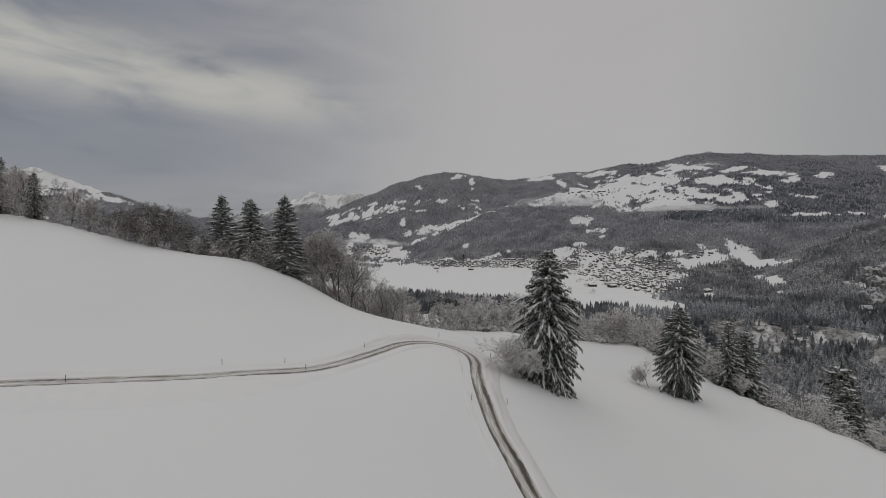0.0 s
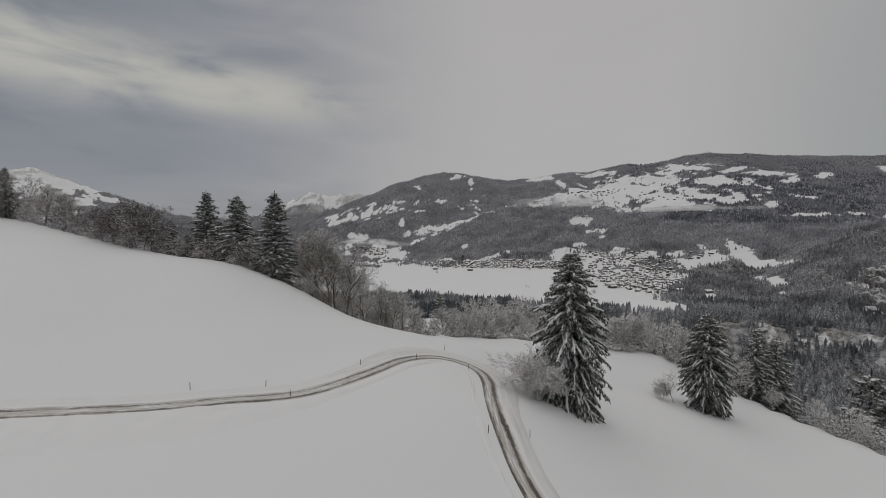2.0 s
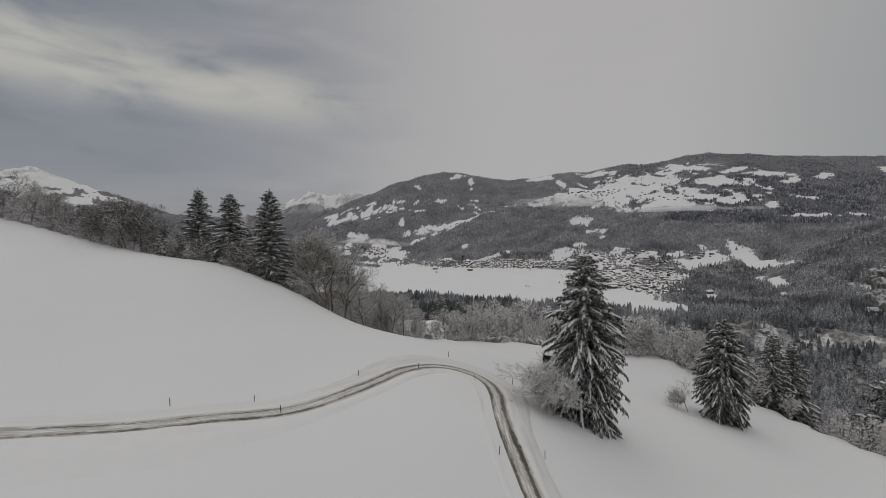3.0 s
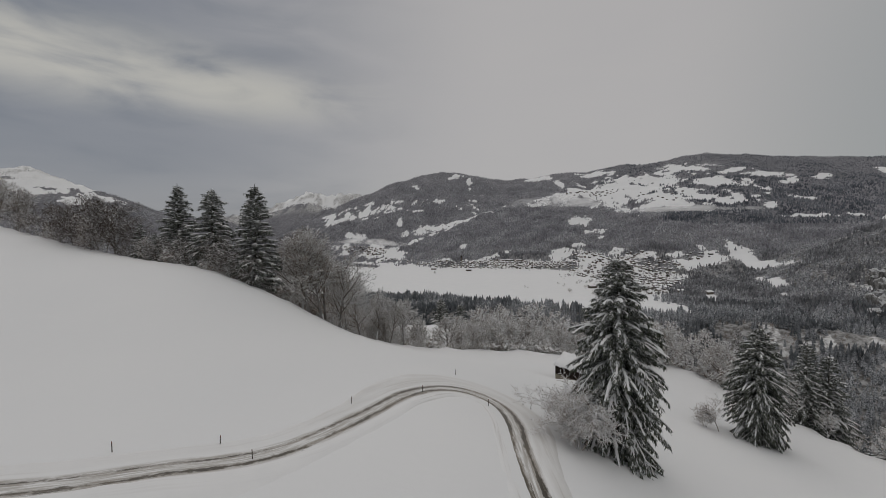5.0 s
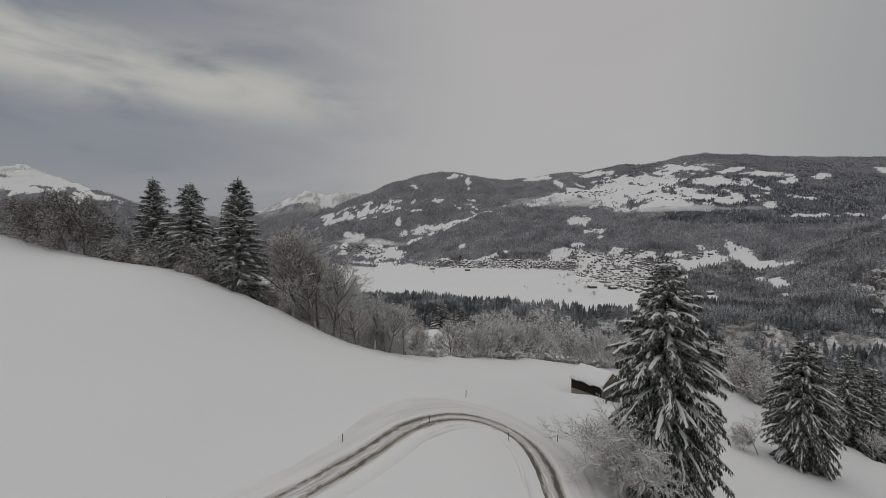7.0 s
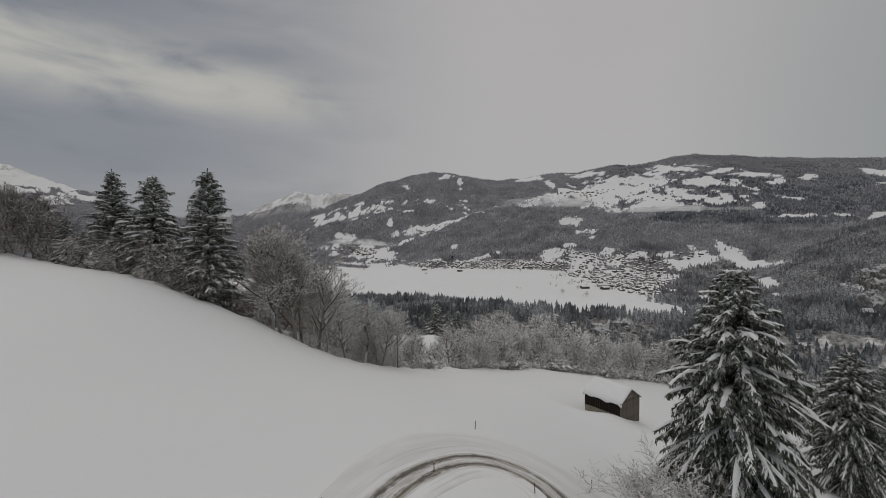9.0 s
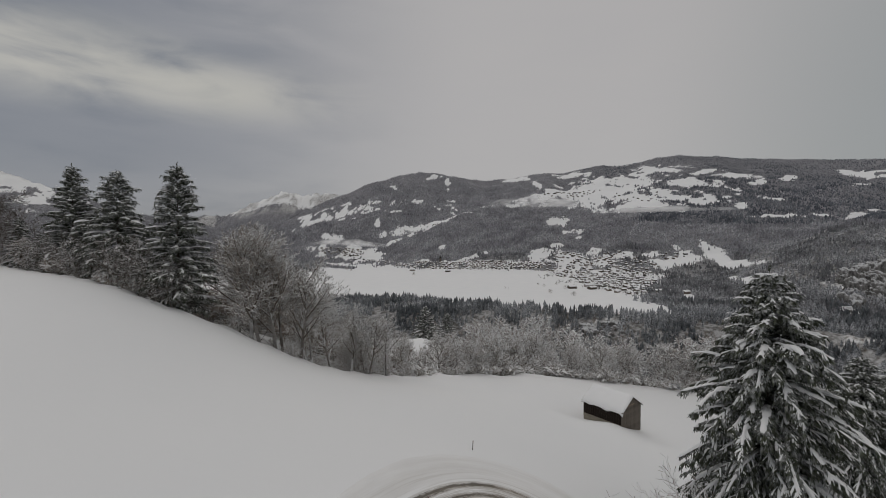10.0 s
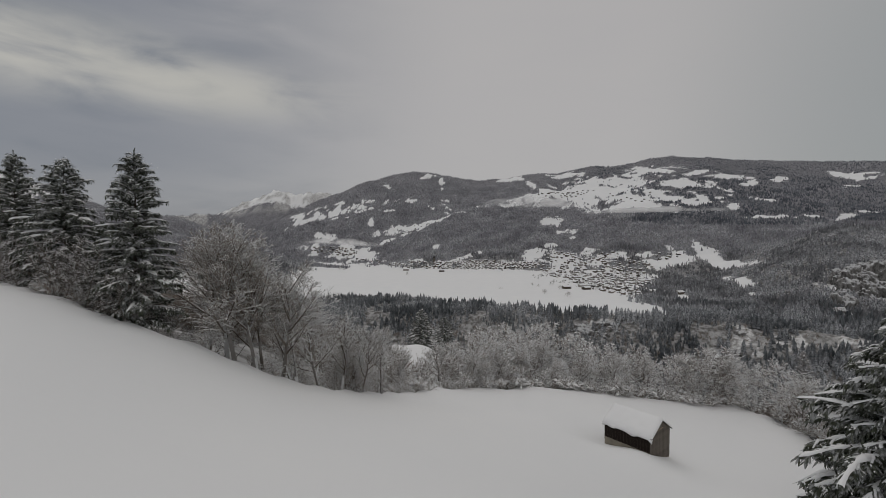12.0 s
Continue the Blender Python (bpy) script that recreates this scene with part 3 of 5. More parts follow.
def build_ground():
    az = np.radians(np.concatenate([np.arange(-180, -66, 4.0), np.arange(-66, 66, 0.29), np.arange(66, 180, 4.0)]))
    near, far = 8 * 1.022 ** np.arange(218), 920 * 1.0115 ** np.arange(150)
    rings = np.concatenate([[0.0], near[near < 910], far[far < 4900]])
    ox, oy = 0.0, -30.0
    a, r = np.meshgrid(az, rings[1:])
    x, y = ox + r * np.sin(a), oy + r * np.cos(a)
    z = land(x, y)
    nr, na = x.shape
    verts = np.concatenate([np.stack([x, y, z], -1).reshape(-1, 3), [[ox, oy, float(land(ox, oy))]]])
    i, j = np.meshgrid(np.arange(nr - 1), np.arange(na), indexing="ij")
    p, q = i * na + j, i * na + (j + 1) % na
    tris = np.concatenate([np.stack([p, p + na, q + na], -1).reshape(-1, 3), np.stack([p, q + na, q], -1).reshape(-1, 3)])
    k = np.arange(na)
    tris = np.concatenate([tris, np.stack([np.full(na, nr * na), k, (k + 1) % na], -1)])
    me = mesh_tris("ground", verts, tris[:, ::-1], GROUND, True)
    s = y - brink(x)
    cover = np.where(s > 60, woods(x, y), smooth_step(0.5, 5, s) * 0.8) * (1 - smooth_step(0.12, 0.4, shoulder(x, y)))
    cover = np.concatenate([cover.ravel(), [0.0]])
    rock = np.concatenate([np.where(s > 60, crags(x, y), 0.0).ravel(), [0.0]])
    me.attributes.new("cover", "FLOAT", "POINT").data.foreach_set("value", cover.astype(np.float32))
    # brings in the haze-tinted wood colours with distance
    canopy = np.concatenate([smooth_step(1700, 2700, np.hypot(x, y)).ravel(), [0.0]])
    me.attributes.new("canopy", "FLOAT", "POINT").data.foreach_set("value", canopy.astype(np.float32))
    me.attributes.new("rock", "FLOAT", "POINT").data.foreach_set("value", rock.astype(np.float32))
    return tagged(new("ground", me), "snow-covered meadow, gorge and mountain slopes", "ground", kind="structure")


build_ground()

# ---------------------------------------------------------------- the lane
LANE_LINE = [(-130, 36.4), (-90, 40.9), (-65, 44.8), (-52, 46.7), (-38, 48.3), (-31.3, 49.7), (-24.5, 52.3), (-17.8, 55.3), (-13.2, 59.6), (-8.6, 66.1), (-5.3, 71.8), (-1.0, 76.2), (2.6, 77.6), (5.6, 76.6), (7.7, 73.6), (8.5, 68.5), (8.4, 62), (8.6, 56.1), (9.5, 48.1), (10.9, 42.1), (12.3, 36), (16, 24), (22, 4), (30, -30)]


def spline(points, step):
    """Points along a smooth line, about step apart."""
    p = [Vector(q) for q in points]
    p = [2 * p[0] - p[1]] + p + [2 * p[-1] - p[-2]]
    out = []
    for a, b, c, d in zip(p, p[1:], p[2:], p[3:]):
        n = max(2, int((c - b).length / step))
        for i in range(n):
            t = i / n
            out.append(0.5 * (2 * b + (c - a) * t + (2 * a - 5 * b + 4 * c - d) * t * t + (3 * b - a - 3 * c + d) * t ** 3))
    return out + [p[-2]]


def build_lane():
    line = spline(LANE_LINE, 0.7)
    # profile: metres from the middle, height over the meadow; the plough has cleared a broad shoulder outside the bend
    profile = [(-5.0, -0.25), (-4.4, 0.10), (-3.9, 0.22), (-3.3, 0.19), (-2.6, 0.15), (-2.0, 0.14), (-1.55, 0.10), (-1.0, 0.07), (-0.5, 0.085), (0, 0.10), (0.5, 0.085), (1.0, 0.07), (1.55, 0.10), (1.9, 0.16), (2.3, 0.18), (2.8, 0.07), (3.5, -0.25)]
    verts, uv, way = [], [], 0.0
    for i, p in enumerate(line):
        d = (line[min(i + 1, len(line) - 1)] - line[max(i - 1, 0)]).normalized()
        side = Vector((d.y, -d.x))
        if i:
            way += (p - line[i - 1]).length
        mid = ground_z(p.x, p.y)
        west = float(smooth_step(-12, -28, p.x))
        narrow = float(smooth_step(-28, -50, p.x))
        bend = math.exp(-((p.x - 2.5) ** 2 + (p.y - 75) ** 2) / 130)
        for o, h in profile:
            if o < -1.6:
                o = -1.6 + (o + 1.6) * (0.62 + 1.0 * bend)
            if abs(o) < 1.7:
                o = o * (1 - 0.40 * narrow) + 0.5 * narrow
            if o > 1.7:
                h += west * (0.34 if o < 2.0 else 0.48 if o < 2.5 else 0.38 if o < 3.0 else 0.0)
            if o > 2.5:
                o += west * (o - 2.2) * 4.5
            q = p + side * o
            g = ground_z(q.x, q.y)
            flat = smooth_step(3.4, 1.6, abs(o))
            lump = 0.09 * noise.noise((q.x * 0.5, q.y * 0.5, 3)) * (abs(o) > 1.7)
            verts.append((q.x, q.y, g + h + 0.35 * float(flat) * (mid - g) + lump))
            uv.append((o, way))
    n, m = len(line), len(profile)
    faces = [(i * m + j, i * m + j + 1, (i + 1) * m + j + 1, (i + 1) * m + j) for i in range(n - 1) for j in range(m - 1)]
    me = mesh_from("lane", verts, faces, LANE, True)
    layer = me.uv_layers.new(name="UVMap")
    for lp in me.loops:
        layer.data[lp.index].uv = uv[lp.vertex_index]
    tagged(new("road", me), "narrow ploughed lane with dark wheel tracks through snow", "road", kind="structure")


build_lane()

# ---------------------------------------------------------------- marker poles
POLES = [(-47.1, 47.3), (-30.0, 54.4), (-21.5, 56.7), (-17.7, 55.0), (-11.2, 67.5), (2.0, 85.5), (-2.9, 73.7), (6.0, 73.2), (12.5, 77.0), (7.1, 52.8), (12.5, 54.3)]


def pole_mesh(r0, r1, z0, z1, material, name):
    bm = bmesh.new()
    bmesh.ops.create_cone(bm, cap_ends=True, segments=8, radius1=r0, radius2=r1, depth=z1 - z0, matrix=pose(0, 0, (z0 + z1) / 2))
    return bm_mesh(name, bm, material, smooth=True)


def build_poles():
    wood = wood_material("pole_wood", rgb(0.045, 0.035, 0.03), rgb(0.10, 0.08, 0.065))
    red = Mat("faded_red_paint", 0.6).color(rgb(0.16, 0.035, 0.025)).m
    first = new("marker_pole")
    part("shaft", pole_mesh(0.045, 0.04, -0.5, 0.80, wood, "shaft"), first)
    part("tip", pole_mesh(0.042, 0.036, 0.80, 1.0, red, "tip"), first, "faded red painted tip")
    part("snow_cap", pole_mesh(0.045, 0.015, 1.0, 1.05, SNOW, "snow_cap"), first, "little cap of snow")
    tagged(first, "thin wooden snow marker pole beside the lane", "marker pole", "snow poles along the lane")
    for i, (x, y) in enumerate(POLES):
        lean = (random.uniform(-3, 3), random.uniform(-3, 3), random.uniform(0, 360))
        at = pose(x, y, ground_z(x, y), *lean)
        if i:
            copy_thing(first, at)
        else:
            first.matrix_basis = at


build_poles()

# ---------------------------------------------------------------- trees
CAP = np.array([(0, 1, 4), (1, 3, 4), (3, 2, 4), (2, 0, 4)])
BLADE = np.array([(0, 1, 3), (0, 3, 2)])


def unit(v):
    return v / np.maximum(np.linalg.norm(v, axis=-1, keepdims=True), 1e-9)


def sprays(base, way, length, width, thick_up, thick_down, sag=0.0):
    """Small pointed clumps from base along way; one row of corners each."""
    up = np.array([0.0, 0.0, 1.0])
    side = unit(np.cross(way, up) + 1e-6)
    top = unit(np.cross(side, way))
    l, w = length[:, None], width[:, None]
    mid = base + way * l * 0.45
    tip = base + way * l
    tip = tip - up * (sag * l)
    return np.stack([base, mid + side * w * 0.5, mid - side * w * 0.5, tip, mid + top * thick_up[:, None], mid - top * thick_down[:, None]], 1)


def needles(base, way, length, width, sag):
    """Slender folded sprays of needles."""
    c = sprays(base, way, length, width, width * 0.2, width * 0.45, sag)
    c[:, 1:3] -= np.array([0, 0, 1.0]) * (width * 0.35)[:, None, None]
    return c[:, :4]


def ribbons(p0, p1, p2, wide, rng, n=5, lumpy=0.35):
    """Rounded cords of snow along curved twigs p0-p1-p2; wide is each one's half width at the start."""
    k = len(p0)
    s = np.linspace(0.0, 1.0, n)[None, :, None]
    c = p0[:, None] * (1 - s) ** 2 + p1[:, None] * 2 * s * (1 - s) + p2[:, None] * s * s
    d = unit(2 * (1 - s) * (p1 - p0)[:, None] + 2 * s * (p2 - p1)[:, None])
    side = unit(np.cross(d, np.array([0.01, 0.013, 1.0])))
    top = unit(np.cross(side, d) + np.array([0, 0, 0.6]))
    end = np.ones(n)
    end[0], end[-1] = 0.6, 0.72
    w = (wide[:, None] * (1.0 - 0.12 * s[:, :, 0]) * end * np.clip(rng.normal(1.0, lumpy, (k, n)), 0.35, 1.7))[:, :, None]
    v = np.stack([c + side * w - top * w * 0.25, c + side * w * 0.6 + top * w * 0.55, c - side * w * 0.6 + top * w * 0.55, c - side * w - top * w * 0.25], 2)
    tris = []
    for i in range(n - 1):
        for j in range(3):
            q = i * 4 + j
            tris += [(q, q + 4, q + 5), (q, q + 5, q + 1)]
    return v.reshape(k, n * 4, 3), np.array(tris)


def spruce_meshes(h, r, seed, droop=0.35, gap=0.5, per=8, snow=0.6, clear=0.04, full=1.3, shape=0.5, twigs=1.6, fur=1.0, cord=1.0, foot=0.8, foliage=None):
    """Trunk, needle crown and snow load of a spruce of height h and crown radius r."""
    rng = np.random.default_rng(seed)
    z = clear * h
    rows = []
    while z < h * 0.985:
        k = 1 - z / h
        n = max(4, int(round(per * (0.55 + 0.6 * k))))
        a0 = rng.uniform(0, 6.28)
        reach = r * min(1.0, full * k ** shape, 0.04 + 2.6 * k) * (foot + (1 - foot) * min(1.0, z / (0.3 * h)))
        for i in range(n):
            rows.append((z + rng.uniform(-0.4, 0.4) * gap, a0 + 6.2832 * (i + rng.uniform(-0.35, 0.35)) / n, max(0.2, reach * rng.uniform(0.62, 1.10)), k))
        z += gap * (0.5 + 0.65 * k) * rng.uniform(0.85, 1.15)
    b = np.array(rows)
    z0, az, ln, k = b.T
    ln = ln * (1 + 0.13 * np.sin(2 * az + 0.8 * z0 + seed) + 0.11 * np.sin(5 * az - 1.9 * z0) + 0.08 * np.sin(1.3 * z0 + 2 * seed))
    ln = np.minimum(ln, 1.04 * r * (foot + (1 - foot) * np.minimum(1.0, z0 / (0.3 * h))))
    nb = len(b)
    out = np.stack([np.cos(az), np.sin(az), np.zeros(nb)], -1)
    across = np.stack([-out[:, 1], out[:, 0], np.zeros(nb)], -1)
    up = np.array([0.0, 0.0, 1.0])
    lift = ln * (0.36 * (1 - k) ** 1.5 + rng.uniform(-0.05, 0.18, nb))
    fall = ln * droop * (0.25 + 0.95 * k) * rng.uniform(0.65, 1.35, nb)
    root = up * z0[:, None]
    mid = root + out * (0.52 * ln)[:, None] + up * lift[:, None] + across * (rng.normal(0, 0.06, nb) * ln)[:, None]
    tip = root + out * ln[:, None] + up * (1.3 * lift - fall)[:, None] + across * (rng.normal(0, 0.14, nb) * ln)[:, None]

    def at(s, i):
        s = s[:, None]
        return root[i] * (1 - s) ** 2 + mid[i] * 2 * s * (1 - s) + tip[i] * s * s

    # side twigs
    cnt = np.maximum(3, (ln * twigs * 1.7).astype(int))
    own = np.repeat(np.arange(nb), cnt)
    nt = len(own)
    s = 0.22 + 0.74 * rng.uniform(0, 1, nt) ** 0.8
    t0 = at(s, own)
    tan = unit(at(s + 0.04, own) - at(s - 0.04, own))
    sign = rng.choice([-1.0, 1.0], nt)[:, None]
    size = (0.28 + 0.17 * ln[own] * (1.12 - s)) * rng.uniform(0.6, 1.35, nt)
    way = unit(tan * 0.8 + across[own] * sign * rng.uniform(0.2, 0.85, nt)[:, None] - up * (droop * k[own] * rng.uniform(0.0, 0.7, nt))[:, None])
    t1 = t0 + way * (0.55 * size)[:, None]
    t2 = t0 + way * size[:, None] - up * (size * (0.18 + 0.55 * droop * k[own]) * rng.uniform(0.5, 1.5, nt))[:, None]
    crown, load = Soup(), Soup()
    # needles along branches and twigs, and curtains hanging under them
    for q0, q1, q2, length, tight, lo in ((root, mid, tip, ln, 11.0, 0.04), (t0, t1, t2, size, 9.5, 0.0)):
        c = np.maximum(3, (length * tight * fur).astype(int))
        i = np.repeat(np.arange(len(q0)), c)
        u = rng.uniform(lo, 1.0, len(i))[:, None]
        p = q0[i] * (1 - u) ** 2 + q1[i] * 2 * u * (1 - u) + q2[i] * u * u
        d = unit(2 * (1 - u) * (q1 - q0)[i] + 2 * u * (q2 - q1)[i])
        sd = unit(np.cross(d, up + 1e-3)) * rng.choice([-1.0, 1.0], len(i))[:, None]
        hang = np.where(rng.uniform(0, 1, len(i)) < 0.4, rng.uniform(0.8, 2.0, len(i)), rng.uniform(0.0, 0.6, len(i)))[:, None]
        w = unit(d * rng.uniform(0.5, 1.1, len(i))[:, None] + sd * rng.uniform(0.1, 0.9, len(i))[:, None] - up * hang)
        sz = rng.uniform(0.28, 0.66, len(i)) * (0.75 + 0.3 * min(r / 6.0, 1.2)) / fur ** 0.4
        crown.add(needles(p, w, sz, sz * 0.235, 0.12), BLADE)
    for q0, q1, q2, wd in ((root, mid, tip, 0.05 + 0.012 * ln), (t0, t1, t2, 0.05 + 0.02 * size)):
        v, f = ribbons(q0 - up * 0.05, q1 - up * 0.05, q2 - up * 0.05, wd, rng, 3, 0.1)
        crown.add(v, f)
    # the leader
    n = 26
    zz = h + 0.25 - rng.uniform(0.0, 1.8, n)
    aa = rng.uniform(0, 6.283, n)
    w = unit(np.stack([np.cos(aa), np.sin(aa), rng.uniform(0.8, 2.6, n)], -1))
    crown.add(needles(up * zz[:, None], w, rng.uniform(0.25, 0.5, n), np.full(n, 0.13), 0.05), BLADE)
    # broken lumps of snow along the branches, shorter ones on the twigs, and a dusting between
    rich = snow * (0.45 + 0.75 * np.sin(az * 1.5 + z0 * 0.7 + seed) ** 2 + 0.3 * (1 - k))
    own_b = np.where(rng.uniform(0, 1, nb) < rich)[0]
    own_b = np.concatenate([own_b, own_b[rng.uniform(0, 1, len(own_b)) < 0.9]])
    nl = len(own_b)
    sa = rng.uniform(0.16, 0.58, nl)
    sb = np.minimum(1.0, sa + rng.uniform(0.22, 0.75, nl))
    thick = np.clip((0.062 + 0.010 * ln[own_b]) * rng.uniform(0.7, 1.35, nl), 0.05, 0.17) * (1 + 0.55 * (1 - k[own_b])) * cord
    q1 = 2 * at(0.5 * (sa + sb), own_b) - 0.5 * (at(sa, own_b) + at(sb, own_b)) + rng.normal(0, 0.02, (nl, 3)) * ln[own_b][:, None]
    v, f = ribbons(at(sa, own_b) + up * 0.05, q1 + up * 0.07, at(sb, own_b) + up * 0.04, thick, rng, 8, 0.42)
    load.add(v, f)
    i = np.where(rng.uniform(0, 1, nt) < rich[own] * 0.62)[0]
    far = rng.uniform(0.55, 1.0, len(i))[:, None]
    v, f = ribbons(t0[i] + up * 0.05, t0[i] * (1 - far) + t1[i] * far + up * 0.06, t0[i] * (1 - far) + t2[i] * far + up * 0.03, np.clip(0.040 + 0.030 * size[i], 0.04, 0.085) * rng.uniform(0.6, 1.4, len(i)) * cord, rng, 4, 0.45)
    load.add(v, f)
    i = rng.integers(0, nt, int(nt * 0.8 * snow))
    far = rng.uniform(0.2, 1.0, len(i))[:, None]
    p = t0[i] * (1 - far) + t2[i] * far + rng.normal(0, 0.16, (len(i), 3))
    w = unit(way[i] + rng.normal(0, 0.4, (len(i), 3)))
    sz = rng.uniform(0.10, 0.26, len(i)) * cord
    load.add(sprays(p, w, sz, sz * 0.55, sz * 0.24, sz * 0.05, 0.2)[:, :5], CAP)
    # trunk
    rad = 0.0125 * h + 0.05
    n = 9
    rings, tv = np.linspace(-0.6, h, n), []
    for zz in rings:
        q = rad * max(0.03, 1 - max(zz, 0) / h) * (1.25 if zz < 0 else 1)
        for j in range(8):
            tv.append((q * math.cos(j * 0.7854) + 0.05 * math.sin(zz * 0.5), q * math.sin(j * 0.7854), zz))
    tf = [(i * 8 + j, i * 8 + (j + 1) % 8, (i + 1) * 8 + (j + 1) % 8, (i + 1) * 8 + j) for i in range(n - 1) for j in range(8)]
    return mesh_from("trunk", tv, tf, SPRUCE_BARK, True), crown.mesh("crown", foliage or NEEDLE), load.mesh("snow_load", SNOW, True)


def spruce(meshes, at, label, group=""):
    t = new("spruce_tree")
    trunk, crown, load = meshes
    part("trunk", trunk, t, "brown spruce trunk")
    part("crown", crown, t, "dark green needle crown")["kind"] = "stuff"
    part("snow_load", load, t, "snow lying on the branches")["kind"] = "stuff"
    t.matrix_basis = at
    return tagged(t, label, "spruce tree", group)


def grow(rng, p, d, length, radius, level, last, out, spread, rise=0.11):
    """Adds the segments (start, end, radii, level) of one limb and its branches."""
    n = 4 if level == 0 else 3 if level < last else 2
    step = length / n
    for i in range(n):
        d = d + rng.normal(0, 0.08 + 0.03 * level, 3) + np.array([0, 0, rise * (1.0 if level < 3 else 0.4)])
        d = d / np.linalg.norm(d)
        q = p + d * step
        r0, r1 = radius * (1 - 0.75 * i / n), radius * (1 - 0.75 * (i + 1) / n)
        out.append((*p, *q, r0, r1, level))
        p = q
        if level < last and (i < n - 1 or level > 0):
            for _ in range(3 if level == 0 and i == 0 else 1 if level == 3 else 2):
                a = rng.uniform(0, 6.283)
                ref = np.cross(d, (math.cos(a), math.sin(a), 0.3))
                ref = ref / np.linalg.norm(ref)
                ang = rng.uniform(0.45, 0.95) * spread
                e = d * math.cos(ang) + ref * math.sin(ang)
                grow(rng, p, e, length * (rng.uniform(0.55, 0.85) if level == 0 else rng.uniform(0.42, 0.64)), max(0.011, r1 * (0.72 if level == 0 else 0.62)), level + 1, last, out, spread, rise)


def fan(rng, p, d, length, radius, level, kids, angle, out, low=0.22):
    """One limb with side branches in turn all round it, shorter towards its end."""
    n = 6 if level == 0 else 3 if level == 1 else 2 if level < len(kids) else 1
    pts, dirs = [p], []
    for i in range(n):
        d = d + rng.normal(0, 0.07 if level < 2 else 0.15, 3) + np.array([0, 0, 0.10 if level < 2 else 0.03])
        d = d / np.linalg.norm(d)
        dirs.append(d)
        pts.append(pts[-1] + d * (length / n))
    for i in range(n):
        out.append((*pts[i], *pts[i + 1], radius * (1 - 0.8 * i / n), radius * (1 - 0.8 * (i + 1) / n), level))
    if level < len(kids):
        turn = rng.uniform(0, 6.283)
        for j in range(kids[level]):
            f = low + (0.98 - low) * (j + rng.uniform(0.2, 0.8)) / kids[level]
            i = min(n - 1, int(f * n))
            q = pts[i] + (pts[i + 1] - pts[i]) * (f * n - i)
            turn += 2.4 + rng.normal(0, 0.35)
            e1 = np.cross(dirs[i], (0.3, 0.2, 1.0))
            e1 = e1 / np.linalg.norm(e1)
            e2 = np.cross(dirs[i], e1)
            ang = angle * rng.uniform(0.7, 1.25) * (1.15 - 0.4 * f if level == 0 else 1.0)
            e = dirs[i] * math.cos(ang) + (e1 * math.cos(turn) + e2 * math.sin(turn)) * math.sin(ang)
            fan(rng, q, e, length * (0.62 - 0.40 * f) * rng.uniform(0.7, 1.25), radius * (0.55 - 0.28 * f), level + 1, kids, angle, out)


def crown_meshes(h, seed, kids=(14, 9, 6), bole=0.25, angle=0.75, thick=0.014, slim=0.02, stems=1, lean=0.1, material=None, clumps=0, clump_size=1.0, lined=0.5, deep=3):
    """Trunk, twigs and snow of a leafless tree of height h: one or more leaders with ascending limbs."""
    rng = np.random.default_rng(seed)
    segs = []
    for st in range(stems):
        a = rng.uniform(0, 6.283)
        off = 0.0 if stems == 1 else 0.03 * h
        tilt = lean * (0.5 if stems == 1 else 1.6)
        d = np.array([tilt * math.cos(a), tilt * math.sin(a), 1.0])
        fan(rng, np.array([off * math.cos(a), off * math.sin(a), -0.4]), d / np.linalg.norm(d), h * rng.uniform(0.82, 1.0), h * thick / stems ** 0.4, 0, kids, angle, segs, bole)
    segs = np.array(segs)
    segs[:, 0:6] *= h / np.percentile(segs[:, 5], 99.5)
    segs[:, 6:8] = np.maximum(segs[:, 6:8], slim)
    big = segs[:, 8] < 2
    load = None
    if clumps:
        pick = segs[~big][rng.integers(0, int((~big).sum()), clumps)]
        size = rng.uniform(0.22, 0.62, clumps) * clump_size
        way = unit(unit(pick[:, 3:6] - pick[:, 0:3]) * np.array([1, 1, 0.25]) + rng.normal(0, 0.15, (clumps, 3)) * np.array([1, 1, 0.2]))
        soup = Soup()
        soup.add(sprays(pick[:, 0:3] - way * size[:, None] * 0.3 + np.array([0, 0, 0.03]), way, size, size * 0.42, size * 0.20, size * 0.06, 0.06)[:, :5], CAP)
        snow_lines(soup, segs, rng, lined, deep)
        load = soup.mesh("snow_load", SNOW, True)
    return limbs_mesh("trunk", segs[big], BOLE), limbs_mesh("twig_crown", segs[~big], material or TWIG, True), load


def snow_lines(soup, segs, rng, share, deep=2):
    """Narrow ridges of snow lying along a share of the leaning limbs."""
    d = unit(segs[:, 3:6] - segs[:, 0:3])
    s = segs[(np.abs(d[:, 2]) < 0.9) & (segs[:, 8] >= 0) & (segs[:, 8] <= deep) & (rng.uniform(0, 1, len(segs)) < share)]
    d = unit(s[:, 3:6] - s[:, 0:3])
    side = unit(np.cross(d, np.array([0.02, 0.03, 1.0])))
    up = np.array([0, 0, 1.0])
    c = []
    for o, r in ((s[:, 0:3], s[:, 6:7]), (s[:, 3:6], s[:, 7:8])):
        w = np.clip(r * 0.9, 0.014, 0.09)
        o = o + up * r * 0.6
        c += [o + side * w, o - side * w, o + up * (w * 1.1 + 0.03)]
    soup.add(np.stack(c, 1), np.array([(0, 3, 5), (0, 5, 2), (1, 2, 5), (1, 5, 4)]))


